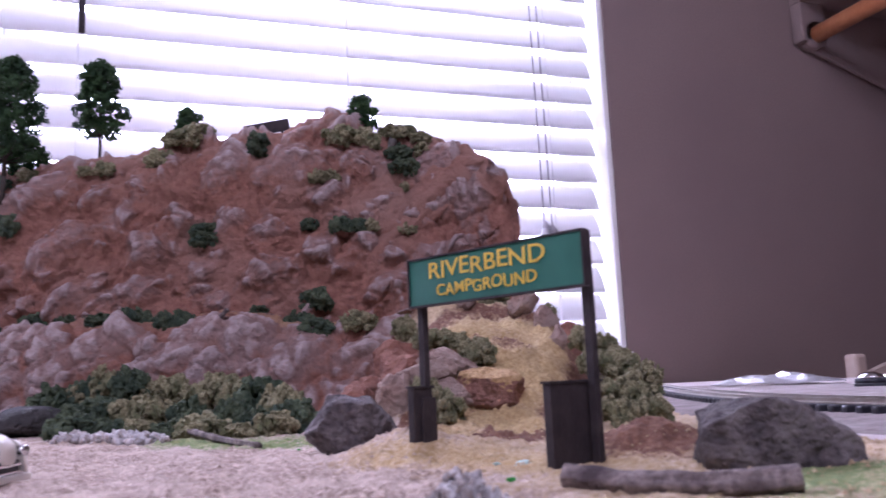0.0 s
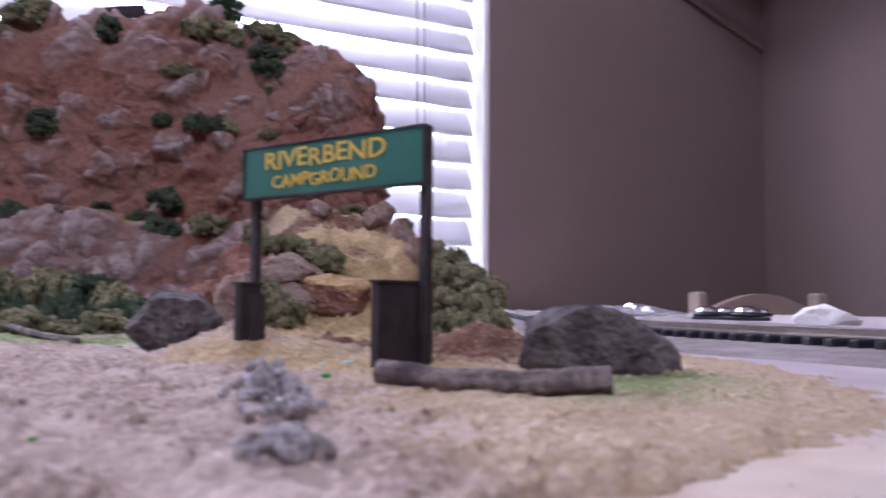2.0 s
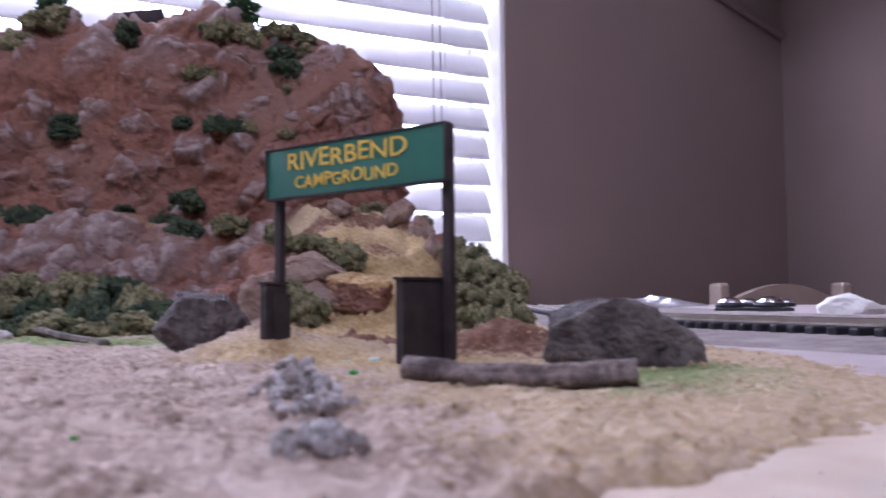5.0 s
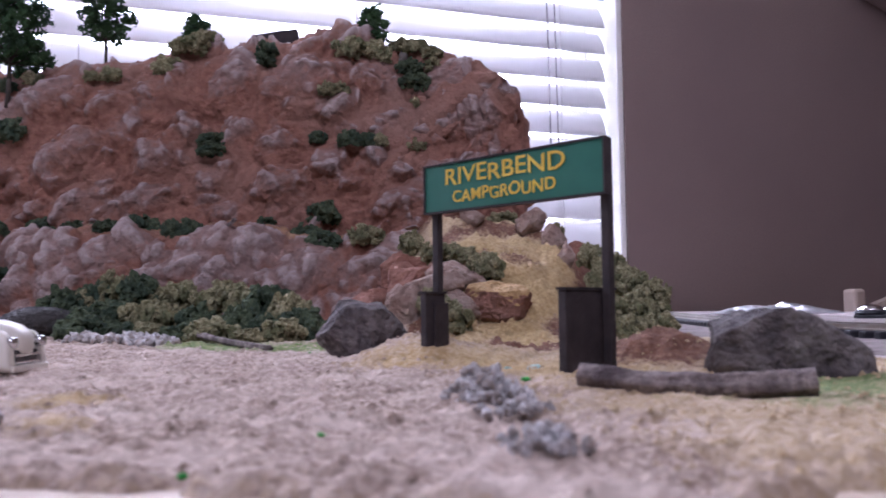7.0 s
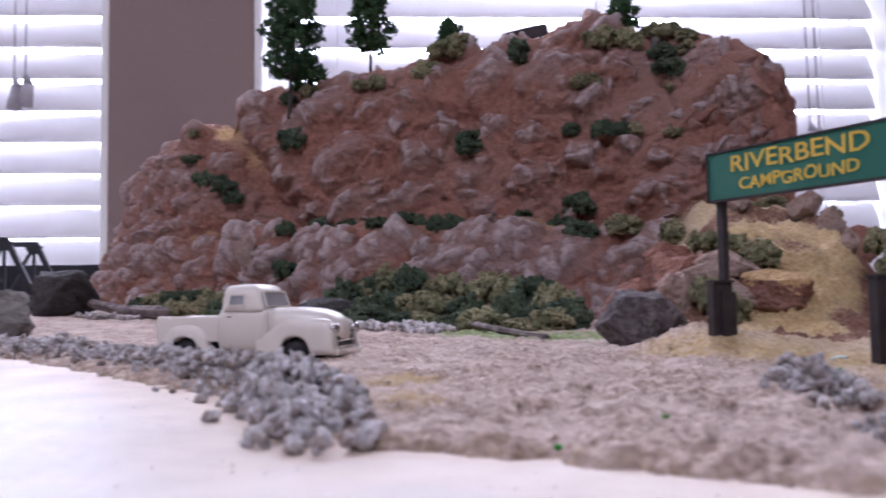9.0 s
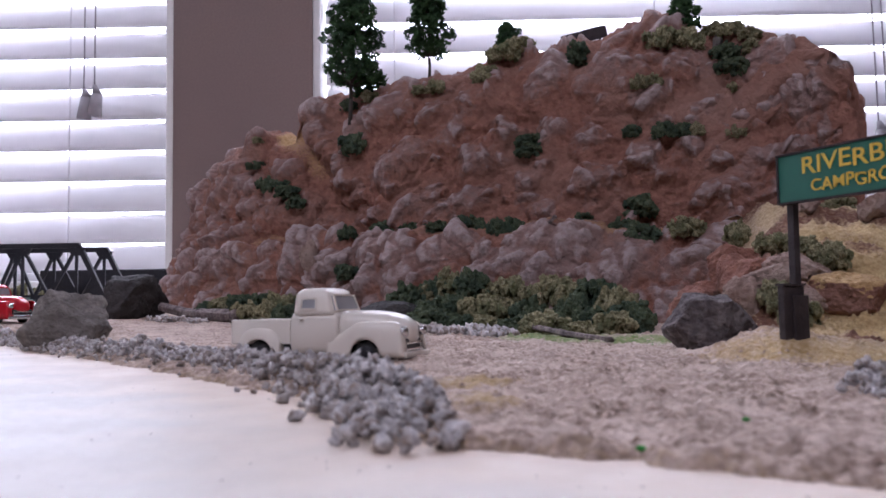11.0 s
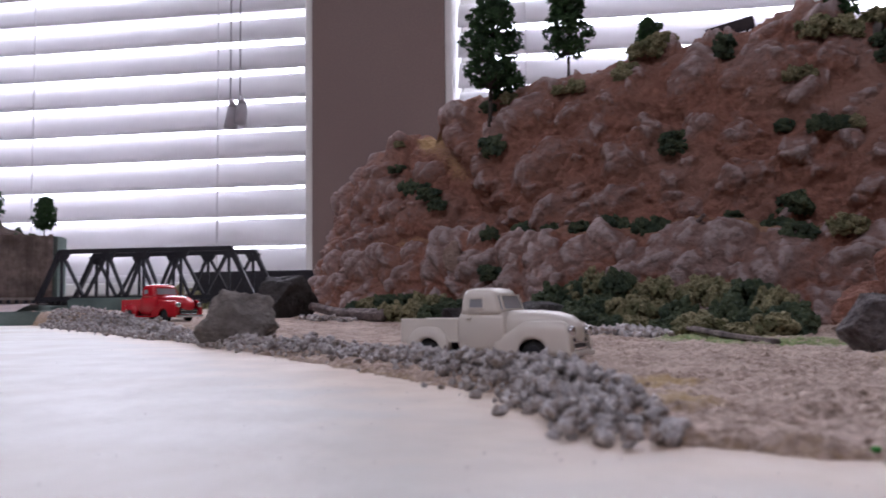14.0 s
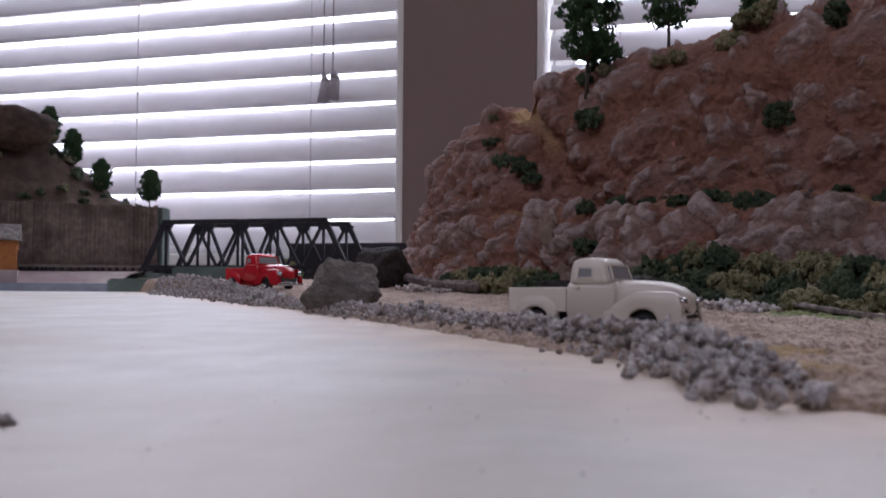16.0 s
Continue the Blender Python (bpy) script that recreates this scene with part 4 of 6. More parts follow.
    # nose: grille panel with bars, bumper
    box("grille", 25.0 * mm, 26.4 * mm, -6.0 * mm, 6.0 * mm, 3.6 * mm, 7.6 * mm, M_BLACK, t, 0.4 * mm, "black grille opening")
    for z in (4.6, 6.4):
        beam("grille_bar", (26.5 * mm, -6.2 * mm, z * mm), (26.5 * mm, 6.2 * mm, z * mm), 0.7 * mm, 0.7 * mm, M_CHROME, t, 0.15 * mm)
    box("front_bumper", 26.9 * mm, 27.9 * mm, -9.6 * mm, 9.6 * mm, 2.3 * mm, 4.0 * mm, M_CHROME if paint is M_RED else paint, t, 0.4 * mm)
    box("valance", 24.6 * mm, 26.6 * mm, -9.2 * mm, 9.2 * mm, 2.4 * mm, 4.2 * mm, paint, t, 0.4 * mm)
    box("chassis", -27 * mm, 25 * mm, -5.5 * mm, 5.5 * mm, 2.4 * mm, 6.1 * mm, M_BLACK, t, 0.3 * mm)
    return t


white = pickup("pickup_truck", M_CREAM, "cream plastic 1950s model pickup truck on the dirt road", "model trucks")
white.matrix_world = pose(-0.0453, 0.1950, 0.0000, 0, 0, -18) @ Matrix.Scale(0.795, 4)
red = pickup("pickup_truck", M_RED, "glossy red 1950s model pickup truck behind gravel", "model trucks")
red.matrix_world = pose(-0.2690, 0.455, drop(-0.2690, 0.455) - 0.0004, 0, 0, -26) @ Matrix.Scale(0.96, 4)


# ---- the campground sign ----
def sign():
    a, b = Vector((0.0600, 0.1850)), Vector((0.0812, 0.1420))
    ux = (b - a).normalized()
    ang = math.degrees(math.atan2(ux.y, ux.x))
    L = (b - a).length
    sg = thing("campground_sign", "green campground sign with yellow lettering on two dark posts", "sign", m=pose(a.x, a.y, 0, 0, 0, ang))
    # x runs along the sign, -y faces the road
    lo, hi = 0.0352, 0.0456
    for x in (0.0010, L - 0.0008):
        box("post", x - 0.0009, x + 0.0009, -0.0009, 0.0009, -0.002, hi + 0.0005, M_POST, sg, 0.0002)
    box("panel", -0.0003, L + 0.0003, -0.0025, -0.0013, lo, hi, M_SIGN, sg, 0.00015, "green painted panel")
    for args in ((-0.0006, L + 0.0006, -0.0028, -0.0009, hi, hi + 0.0004), (-0.0006, L + 0.0006, -0.0028, -0.0009, lo - 0.0004, lo),
                 (-0.0007, -0.0003, -0.0028, -0.0009, lo - 0.0004, hi + 0.0004), (L + 0.0003, L + 0.0007, -0.0028, -0.0009, lo - 0.0004, hi + 0.0004)):
        box("frame_strip", *args, M_POST, sg)
    for word, size, z, wide in (("RIVERBEND", 0.0052, 0.0410, 0.0330), ("CAMPGROUND", 0.0037, 0.0369, 0.0285)):
        cu = bpy.data.curves.new("lettering", "FONT")
        cu.body, cu.size, cu.align_x, cu.extrude, cu.offset = word, size, "CENTER", 0.00009, 0.00004
        tmp = new("lettering_curve", cu)
        bpy.context.view_layer.update()
        me = bpy.data.meshes.new_from_object(tmp.evaluated_get(bpy.context.evaluated_depsgraph_get()))
        bpy.data.objects.remove(tmp)
        xs_ = [v.co.x for v in me.vertices]
        k = wide / (max(xs_) - min(xs_))
        # hand-painted: letters wobble a little
        for v in me.vertices:
            cell = math.floor(v.co.x * k / (wide / len(word)))
            v.co = Vector((v.co.x * k, v.co.y * (1 + 0.05 * math.sin(cell * 2.7)) + 0.0002 * math.sin(cell * 1.9), v.co.z))
        me.materials.append(M_YELLOW)
        ob = new("lettering", me)
        ob.parent = sg
        ob.matrix_local = pose(L * 0.475, -0.00262, z, 90, 0, 0)
        tagged(ob, "yellow painted lettering")
    # notice boards at the feet
    right, left = pose(L - 0.0048, 0.0034, 0, 0, 0, 24 - ang), pose(0.0010, -0.0014, 0, 0, 0, 24 - ang)
    box("notice_board", -0.0142, 0.0011, -0.0024, -0.0005, -0.001, 0.0166, M_POST, sg, 0.0002, "dark plank board", right)
    box("notice_board", -0.0046, 0.0013, -0.0024, -0.0005, -0.001, 0.0166, M_POST, sg, 0.0002, "dark plank board", left)
    box("board_rim", -0.0145, 0.0014, -0.0027, -0.0003, 0.0166, 0.0171, M_POST, sg, 0, "", right)
    box("board_rim", -0.0049, 0.0016, -0.0027, -0.0003, 0.0166, 0.0171, M_POST, sg, 0, "", left)
    box("plank", -0.0026, 0.0015, -0.0034, -0.0026, -0.001, 0.0145, M_POST, sg, 0.0002, "", left)
    return sg


sign()


# ---- boulders and loose rocks ----
def rock(name, label, material, x, y, sx, sy, sz, seed, rz=0, tilt=0, sink=0.25, level=4, group="", z=None, cut=0.0, planes=12):
    bm = bmesh.new()
    lump(bm, Matrix.Diagonal((sx, sy, sz, 1)), seed, 0.17, level, cut, planes)
    ob = part(name, bm, material, None, shade=False)
    ob.data.polygons.foreach_set("use_smooth", [True] * len(ob.data.polygons))
    zz = (drop(x, y) if z is None else z) + sz * (0.85 - sink)
    ob.matrix_world = pose(x, y, zz, tilt, 0, rz)
    return tagged(ob, label, "rock", group)


def hewn(name, label, material, x, y, z, size, faces, seed, rz, group="", sandy=0.0):
    """A rock of few broad broken faces. faces: normal and distance from the middle."""
    bm = bmesh.new()
    vs = bmesh.ops.create_icosphere(bm, subdivisions=6, radius=1)["verts"]
    off = Vector((seed * 3.1, seed * 1.7, 0))
    for v in vs:
        v.co = Vector((v.co.x * size[0], v.co.y * size[1], v.co.z * size[2])) * (1 + 0.10 * noise.noise(v.co * 1.6 + off))
        for nx, ny, nz, d in faces:
            n = Vector((nx, ny, nz)).normalized()
            over = v.co.dot(n) - d * (1 + 0.10 * noise.noise(v.co * 130 + off))
            if over > 0:
                v.co -= n * over * 0.93
    bm.normal_update()
    for v in vs:
        v.co += v.normal * (0.0007 * noise.noise(v.co * 260 + off) + 0.00035 * noise.noise(v.co * 700 + off))
    ob = part(name, bm, material, None, shade=True)
    if sandy:
        # sand lies on what faces up
        at = ob.data.attributes.new("sand", "FLOAT", "POINT")
        at.data.foreach_set("value", [sandy * float(smooth(-0.10, 0.55, v.normal.z)) for v in ob.data.vertices])
    ob.matrix_world = pose(x, y, z, 0, 0, rz)
    return tagged(ob, label, "rock", group)


hewn("boulder", "angular brown-grey boulder with a flat top beside the road", M_BOULDER, 0.0500, 0.211, 0.0070, (0.0128, 0.0106, 0.0110),
     [(0.05, -0.15, 1, 0.0070), (-0.35, -0.93, 0.15, 0.0072), (0.62, -0.78, -0.05, 0.0070), (0.75, -0.1, 0.65, 0.0076), (-0.8, -0.2, 0.55, 0.0088), (-0.7, -0.3, -0.6, 0.0081), (0.7, -0.3, -0.65, 0.0083)], 33, -12)
hewn("boulder", "dark grey-brown boulder tapering down onto sandy ground", M_BOULDER, 0.1052, 0.1230, 0.0054, (0.0165, 0.0110, 0.0115),
     [(-1, -0.1, 0.05, 0.0128), (-0.4, -0.2, 0.9, 0.0085), (0.05, 0.1, 1, 0.0068), (0.53, -0.05, 0.85, 0.0070), (0.98, -0.1, 0.1, 0.0136), (0, -1, 0.14, 0.0084), (0.6, -0.75, 0.25, 0.0088)], 14, -38)
rock("boulder", "pitted grey boulder beside the gravel border", M_GREYROCK, -0.1475, 0.278, 0.0180, 0.0142, 0.0142, 29, -15, 0, 0.44, level=5, cut=0.0)
rock("boulder", "dark blackish boulder below the cliff", M_DARKROCK, -0.209, 0.508, 0.0265, 0.018, 0.0225, 5, 10, level=5, cut=-0.06)
rock("boulder", "low dark boulder behind the grey one", M_DARKROCK, -0.236, 0.535, 0.016, 0.010, 0.0065, 6, 10)
rock("boulder", "dark grey slab of rock at the cliff's foot", M_DARKROCK, -0.047, 0.385, 0.019, 0.010, 0.008, 17, 15)
rock("boulder", "dark grey slab of rock at the cliff's foot", M_DARKROCK, -0.083, 0.415, 0.014, 0.009, 0.007, 18, 25)
rock("boulder", "pale pointed rock at the cliff's foot", M_MAUVE, -0.1010, 0.486, 0.0058, 0.005, 0.0125, 21, 0, 0, 0.3, 3)
rock("boulder", "pale pointed rock at the cliff's foot", M_MAUVE, -0.0905, 0.474, 0.0085, 0.006, 0.0135, 23, 20, 0, 0.3, 3)
for k, (x, y, sx, sz) in enumerate(((0.1621, 0.3482, 0.0080, 0.0070), (0.1640, 0.3307, 0.0060, 0.0066), (0.1545, 0.3010, 0.0048, 0.0060), (0.1760, 0.3520, 0.0062, 0.0060))):
    rock("boulder", "pale mauve rock on the slope's crest", M_MAUVE, x, y, sx, sx * 0.8, sz, 41 + 5 * k, 30 * k, 0, 0.35, 4, "pale rocks on the crest", planes=7)
rock("boulder", "tan rock at the top of the sandy slope", M_MAUVE, 0.1403, 0.3669, 0.0080, 0.006, 0.0050, 43, 10, 0, 0.45, 4)
rock("boulder", "small upright grey rock on the slope's crest", M_GREYROCK, 0.1900, 0.362, 0.0038, 0.0034, 0.0082, 48, 10, 0, 0.35, 4)
rock("boulder", "red-brown rock on the slope's shoulder", M_CLIFF, 0.1790, 0.302, 0.0075, 0.008, 0.0110, 44, 10, 0, 0.3, 4, planes=7)
rock("boulder", "red-brown rock low on the slope's shoulder", M_CLIFF, 0.1730, 0.325, 0.0075, 0.007, 0.0090, 46, 60, 0, 0.3, 4, planes=7)
for k, (x, y, sx, sy, sz, rz) in enumerate(((0.0800, 0.272, 0.0085, 0.0070, 0.0100, 20), (0.0900, 0.279, 0.0130, 0.0080, 0.0085, -25), (0.1010, 0.283, 0.0120, 0.0080, 0.0070, -30), (0.066, 0.288, 0.0110, 0.0090, 0.0085, 10),
                                            (0.0955, 0.270, 0.0100, 0.0065, 0.0060, -30))):
    rock("rock_outcrop", "tan and mauve rock bedded in the sandy slope", M_MAUVE, x, y, sx, sy, sz, 60 + k, rz, 0, 0.55, 5, "outcrops on the slope", planes=8)
hewn("rock_outcrop", "red-brown rock capped with ochre sand", M_CLIFF, 0.1115, 0.2700, 0.0150, (0.0125, 0.0085, 0.0080),
     [(0.1, -0.35, 0.93, 0.0056), (-0.1, -0.98, -0.2, 0.0068), (0.9, -0.35, -0.25, 0.0100), (0.4, -0.8, 0.4, 0.0078)], 66, -25, "outcrops on the slope", 0.9)
for k, (x, y, sx, sz) in enumerate(((0.0860, 0.345, 0.0130, 0.0120), (0.0780, 0.325, 0.0120, 0.0110), (0.0950, 0.330, 0.0120, 0.0120), (0.1030, 0.350, 0.0120, 0.0110), (0.0900, 0.305, 0.0110, 0.0095))):
    rock("rock_outcrop", "red-brown rock on the flank of the sandy slope", M_CLIFF, x, y, sx, sx * 0.85, sz, 170 + k, 50 * k, 0, 0.50, 5, "rocks on the flank", planes=8)
rock("chip", "pale cyan plaster chip on the sand", M_CYAN, 0.0700, 0.1530, 0.0024, 0.0015, 0.0009, 71, 10, 0, 0.1, 2)
rock("chip", "tiny pale cyan plaster chip on the sand", M_CYAN, 0.0674, 0.1606, 0.0009, 0.0007, 0.0005, 72, 10, 0, 0.1, 2)
for k, (x, y, s) in enumerate(((0.0560, 0.1275, 0.0010), (0.0003, 0.0712, 0.0006), (0.0135, 0.0820, 0.0006), (0.1290, 0.1360, 0.0007), (0.0395, 0.2330, 0.0006))):
    rock("tuft", "tiny bright green foam crumb on the ground", M_GREENCHIP, x, y, s, s * 0.7, s * 0.5, 80 + k, 0, 0, 0.1, 2, "green crumbs")


# ---- driftwood ----
def log(name, label, pts, r0, r1, seed):
    """A knotty stick along a bent line."""
    rnd = random.Random(seed)
    n, k = 60, 30
    vs, fs = [], []
    for i in range(n + 1):
        u = i / n
        c = Vector(curve_at(pts, u))
        d = Vector(curve_at(pts, min(1, u + 0.02))) - Vector(curve_at(pts, max(0, u - 0.02)))
        d.normalize()
        side = d.cross(Vector((0, 0, 1))).normalized()
        up = side.cross(d)
        r = r0 + (r1 - r0) * u
        r *= 1 + 0.16 * noise.noise(Vector((u * 9, seed, 0)))
        for j in range(k):
            a = 2 * math.pi * j / k
            rr = r * (1 + 0.22 * noise.noise(Vector((math.cos(a) * 1.4, math.sin(a) * 1.4, u * 3 + seed))) + 0.07 * math.sin(5 * a + seed) + 0.16 * noise.noise(Vector((math.cos(a) * 4.5, math.sin(a) * 4.5, u * 1.6 + seed))) + 0.10 * noise.noise(Vector((math.cos(a) * 10, math.sin(a) * 10, u * 3 + seed))))
            vs.append(c + side * (math.cos(a) * rr) + up * (math.sin(a) * rr * 0.92))
    for i in range(n):
        for j in range(k):
            fs.append((i * k + j, i * k + (j + 1) % k, (i + 1) * k + (j + 1) % k, (i + 1) * k + j))
    fs += [tuple(range(k))[::-1], tuple(n * k + j for j in range(k))]
    return tagged(mesh_ob(name, vs, fs, M_LOG, None, True), label, "log")


log("log", "weathered grey driftwood log lying on sand", [(0.0592, 0.1147, 0.0030), (0.0671, 0.1068, 0.0022), (0.0745, 0.0998, 0.0022), (0.0838, 0.0933, 0.0030)], 0.0021, 0.0020, 2)
log("stick", "thin dark bent twig lying on the verge", [(0.0105, 0.352, 0.0050), (0.016, 0.318, 0.0040), (0.022, 0.280, 0.0030), (0.0305, 0.2465, 0.0022)], 0.0013, 0.0010, 4)
log("stick", "grey-brown branch lying below the cliff", [(-0.192, 0.502, 0.0140), (-0.173, 0.483, 0.0110), (-0.155, 0.466, 0.0095), (-0.134, 0.449, 0.0085)], 0.0026, 0.0036, 6)
log("stick", "thin dark twig leaning on the lower cliff", [(0.028, 0.440, 0.0455), (0.031, 0.437, 0.050), (0.034, 0.435, 0.054), (0.038, 0.432, 0.0585)], 0.0012, 0.0010, 8)


# ---- bushes: torn lumps of foliage foam ----
def foam_mesh(seed, lumps, low, high):
    bm = bmesh.new()
    rnd = random.Random(seed)
    for k in range(lumps):
        a, r, h = rnd.uniform(0, 2 * math.pi), math.sqrt(rnd.random()) * 0.88, rnd.random()
        c = Vector((math.cos(a) * r, math.sin(a) * r, -0.1 + 0.95 * h * math.sqrt(max(0, 1 - r * r * 0.8))))
        s = rnd.uniform(low, high)
        vs = bmesh.ops.create_icosphere(bm, subdivisions=2, radius=1)["verts"]
        off = Vector((rnd.uniform(0, 90), rnd.uniform(0, 90), 0))
        for v in vs:
            v.co = c + v.co * s * (1 + 0.75 * noise.noise(v.co * 1.8 + off) + 0.75 * noise.noise(v.co * 4.2 + off))
    bmesh.ops.scale(bm, vec=(0.01, 0.01, 0.01), verts=bm.verts)
    me = bpy.data.meshes.new("bush")
    bm.to_mesh(me)
    bm.free()
    return me


FOAM = [foam_mesh(100 + k, 74, 0.10, 0.24) for k in range(5)] + [foam_mesh(120 + k, 20, 0.18, 0.34) for k in range(3)]
FOAM_MATS = {}


def bush(x, y, z, r, olive=0.3, tall=0.8, group="bushes on the cliff", label="", coarse=False):
    rnd = random.Random(int(x * 9173 + y * 7717 + 50000))
    o = rnd.random() < olive
    k = 5 + rnd.randrange(3) if coarse else rnd.randrange(5)
    if (k, o) not in FOAM_MATS:
        me = FOAM[k].copy()
        me.materials.append(M_BUSH_O if o else M_BUSH_D)
        FOAM_MATS[k, o] = me
    ob = new("bush", FOAM_MATS[k, o])
    p, nrm = SURF.find_nearest(Vector((x, y, z)))[:2]
    if nrm.y > 0.2:
        nrm = -nrm
    r *= 1.15
    p = p + Vector((nrm.x, nrm.y, 0)) * r * 0.35
    ob.matrix_world = pose(p.x, p.y, p.z - 0.2 * r, 0, 0, rnd.uniform(0, 360)) @ Matrix.Diagonal((100 * r * rnd.uniform(0.8, 1.4), 100 * r * rnd.uniform(0.75, 1.05), 100 * r * tall * rnd.uniform(0.75, 1.15), 1))
    return tagged(ob, label or ("olive foam bush clinging to the rock" if o else "dark green foam bush clinging to the rock"), "bush", group)


for x, y, z, r in ((-0.08, 0.543, 0.117, 0.0097), (-0.154, 0.585, 0.112, 0.0053), (-0.143, 0.569, 0.095, 0.0070), (-0.134, 0.563, 0.093, 0.0070), (-0.123, 0.555, 0.088, 0.0075), (-0.120, 0.553, 0.079, 0.0070),
                   (-0.103, 0.53, 0.058, 0.0056), (-0.076, 0.488, 0.052, 0.0051), (-0.06, 0.511, 0.059, 0.0068), (-0.042, 0.503, 0.059, 0.0054), (-0.031, 0.49, 0.056, 0.0065), (-0.005, 0.471, 0.054, 0.0100),
                   (0.009, 0.457, 0.053, 0.0065), (0.017, 0.455, 0.053, 0.0065), (-0.075, 0.474, 0.032, 0.0075), (0.058, 0.467, 0.06, 0.0048), (0.089, 0.46, 0.064, 0.0086), (0.077, 0.451, 0.052, 0.0068)):
    bush(x, y, z, r, 0.0, 1.1)
for x, y, z, r in ((0.085, 0.425, 0.049, 0.0073), (0.102, 0.421, 0.048, 0.0079), (0.031, 0.493, 0.110, 0.0070), (0.031, 0.493, 0.103, 0.0065), (0.088, 0.474, 0.111, 0.0056), (0.105, 0.468, 0.108, 0.0060),
                   (0.114, 0.468, 0.108, 0.0060), (0.122, 0.465, 0.108, 0.0062), (0.142, 0.459, 0.105, 0.0052), (0.143, 0.479, 0.157, 0.0074), (0.152, 0.475, 0.158, 0.0070), (0.145, 0.470, 0.149, 0.0075),
                   (0.148, 0.470, 0.141, 0.0075), (0.149, 0.470, 0.134, 0.0060), (0.15, 0.411, 0.045, 0.0063), (0.063, 0.507, 0.168, 0.0070), (0.062, 0.507, 0.161, 0.0070)):
    bush(x, y, z, r, 0.35, 1.1)
for x, y, z, r in ((-0.035, 0.536, 0.15, 0.0058), (-0.025, 0.532, 0.151, 0.0057), (0.092, 0.480, 0.137, 0.0045), (0.100, 0.480, 0.138, 0.0050), (0.108, 0.489, 0.167, 0.0085), (0.119, 0.489, 0.167, 0.0085),
                   (0.128, 0.485, 0.165, 0.0075), (0.007, 0.522, 0.156, 0.0071), (0.019, 0.532, 0.173, 0.0085), (0.028, 0.532, 0.174, 0.0085), (0.143, 0.494, 0.175, 0.0077), (0.152, 0.488, 0.172, 0.0069),
                   (-0.152, 0.592, 0.133, 0.0045), (-0.068, 0.560, 0.152, 0.0070), (-0.085, 0.560, 0.148, 0.0065), (0.160, 0.480, 0.168, 0.006)):
    bush(x, y, z, r, 0.85, 1.15, "bushes on the crest")


def clump(x, y, r, top, olive, group, label):
    """A bush that stands on the ground and reaches up to a given height."""
    ob = bush(x, y, 0.01, r, olive, 1.0, group, label)
    base = min(drop(x, y), top - 0.6 * r)
    base = max(base, top - 1.25 * r)
    rnd = random.Random(int(x * 90000 + y * 7000))
    ob.matrix_world = pose(x, y, base, 0, 0, rnd.uniform(0, 360)) @ Matrix.Diagonal((105 * r, 100 * r, (top - base) / 0.0096, 1))
    return ob


# thicket along the cliff's foot
for x, y, top in ((-0.0378, 0.4064, 0.0223), (-0.0321, 0.4117, 0.0257), (-0.0244, 0.417, 0.0279), (-0.0152, 0.4171, 0.0297), (-0.0062, 0.407, 0.0302),
                (0.0028, 0.4068, 0.0288), (0.0111, 0.3963, 0.0263), (0.0206, 0.3906, 0.0245), (0.0306, 0.3846, 0.0257), (0.0382, 0.3685, 0.0223),
                (0.0452, 0.3573, 0.0219), (0.0513, 0.341, 0.0192), (0.0532, 0.3254, 0.0147), (-0.0335, 0.3866, 0.017), (-0.0248, 0.3819, 0.0176),
                (-0.0152, 0.3821, 0.0185), (-0.0046, 0.372, 0.0173), (0.0057, 0.3666, 0.0171), (0.0152, 0.3559, 0.0162), (0.0243, 0.3501, 0.0153),
                (0.0322, 0.339, 0.0147), (0.0392, 0.3279, 0.0129), (0.0446, 0.3168, 0.0113), (-0.0266, 0.3619, 0.0115), (-0.0152, 0.3571, 0.011),
                (-0.0031, 0.3469, 0.0105), (0.0084, 0.3384, 0.0097), (0.0201, 0.3274, 0.009), (0.0318, 0.3139, 0.0082)):
    vary = noise.noise(Vector((x * 170, y * 170, 4)))
    clump(x, y, 0.0092 + 0.004 * vary, top * (1 + 0.28 * vary), 0.45, "thicket at the cliff's foot", "green and olive foam bush in the thicket")
for x, y, top in ((-0.1584, 0.4861, 0.0186), (-0.1501, 0.4833, 0.0202), (-0.1417, 0.4804, 0.0214), (-0.1333, 0.4774, 0.0219), (-0.1249, 0.4743, 0.0222),
                (-0.1149, 0.4663, 0.0211), (-0.1049, 0.4581, 0.0201), (-0.0958, 0.4497, 0.0188), (-0.1309, 0.4574, 0.0172), (-0.1155, 0.4508, 0.0171),
                (-0.1048, 0.4429, 0.0159)):
    clump(x, y, 0.0085, top, 0.15, "low bushes by the branch", "low dark green foam bush on the verge")
# bushes on and beside the sandy slope
for x, y, top, r in ((0.1533, 0.2788, 0.0365, 0.0070), (0.1575, 0.2720, 0.0335, 0.0070), (0.1600, 0.2660, 0.0285, 0.0065), (0.1443, 0.2562, 0.0270, 0.0070), (0.1465, 0.2477, 0.0265, 0.0075), (0.1480, 0.2420, 0.0255, 0.0070),
                     (0.1480, 0.2310, 0.0215, 0.0070), (0.1375, 0.2420, 0.0185, 0.0070), (0.1398, 0.2315, 0.0175, 0.0075), (0.1420, 0.2230, 0.0165, 0.0070), (0.1418, 0.2170, 0.0115, 0.0068), (0.1350, 0.2200, 0.0105, 0.0070),
                     (0.1320, 0.2270, 0.0120, 0.0065)):
    clump(x, y, r * 0.80, top, 1.0, "bushes by the sandy slope", "tall olive foam bush beside the sandy slope")
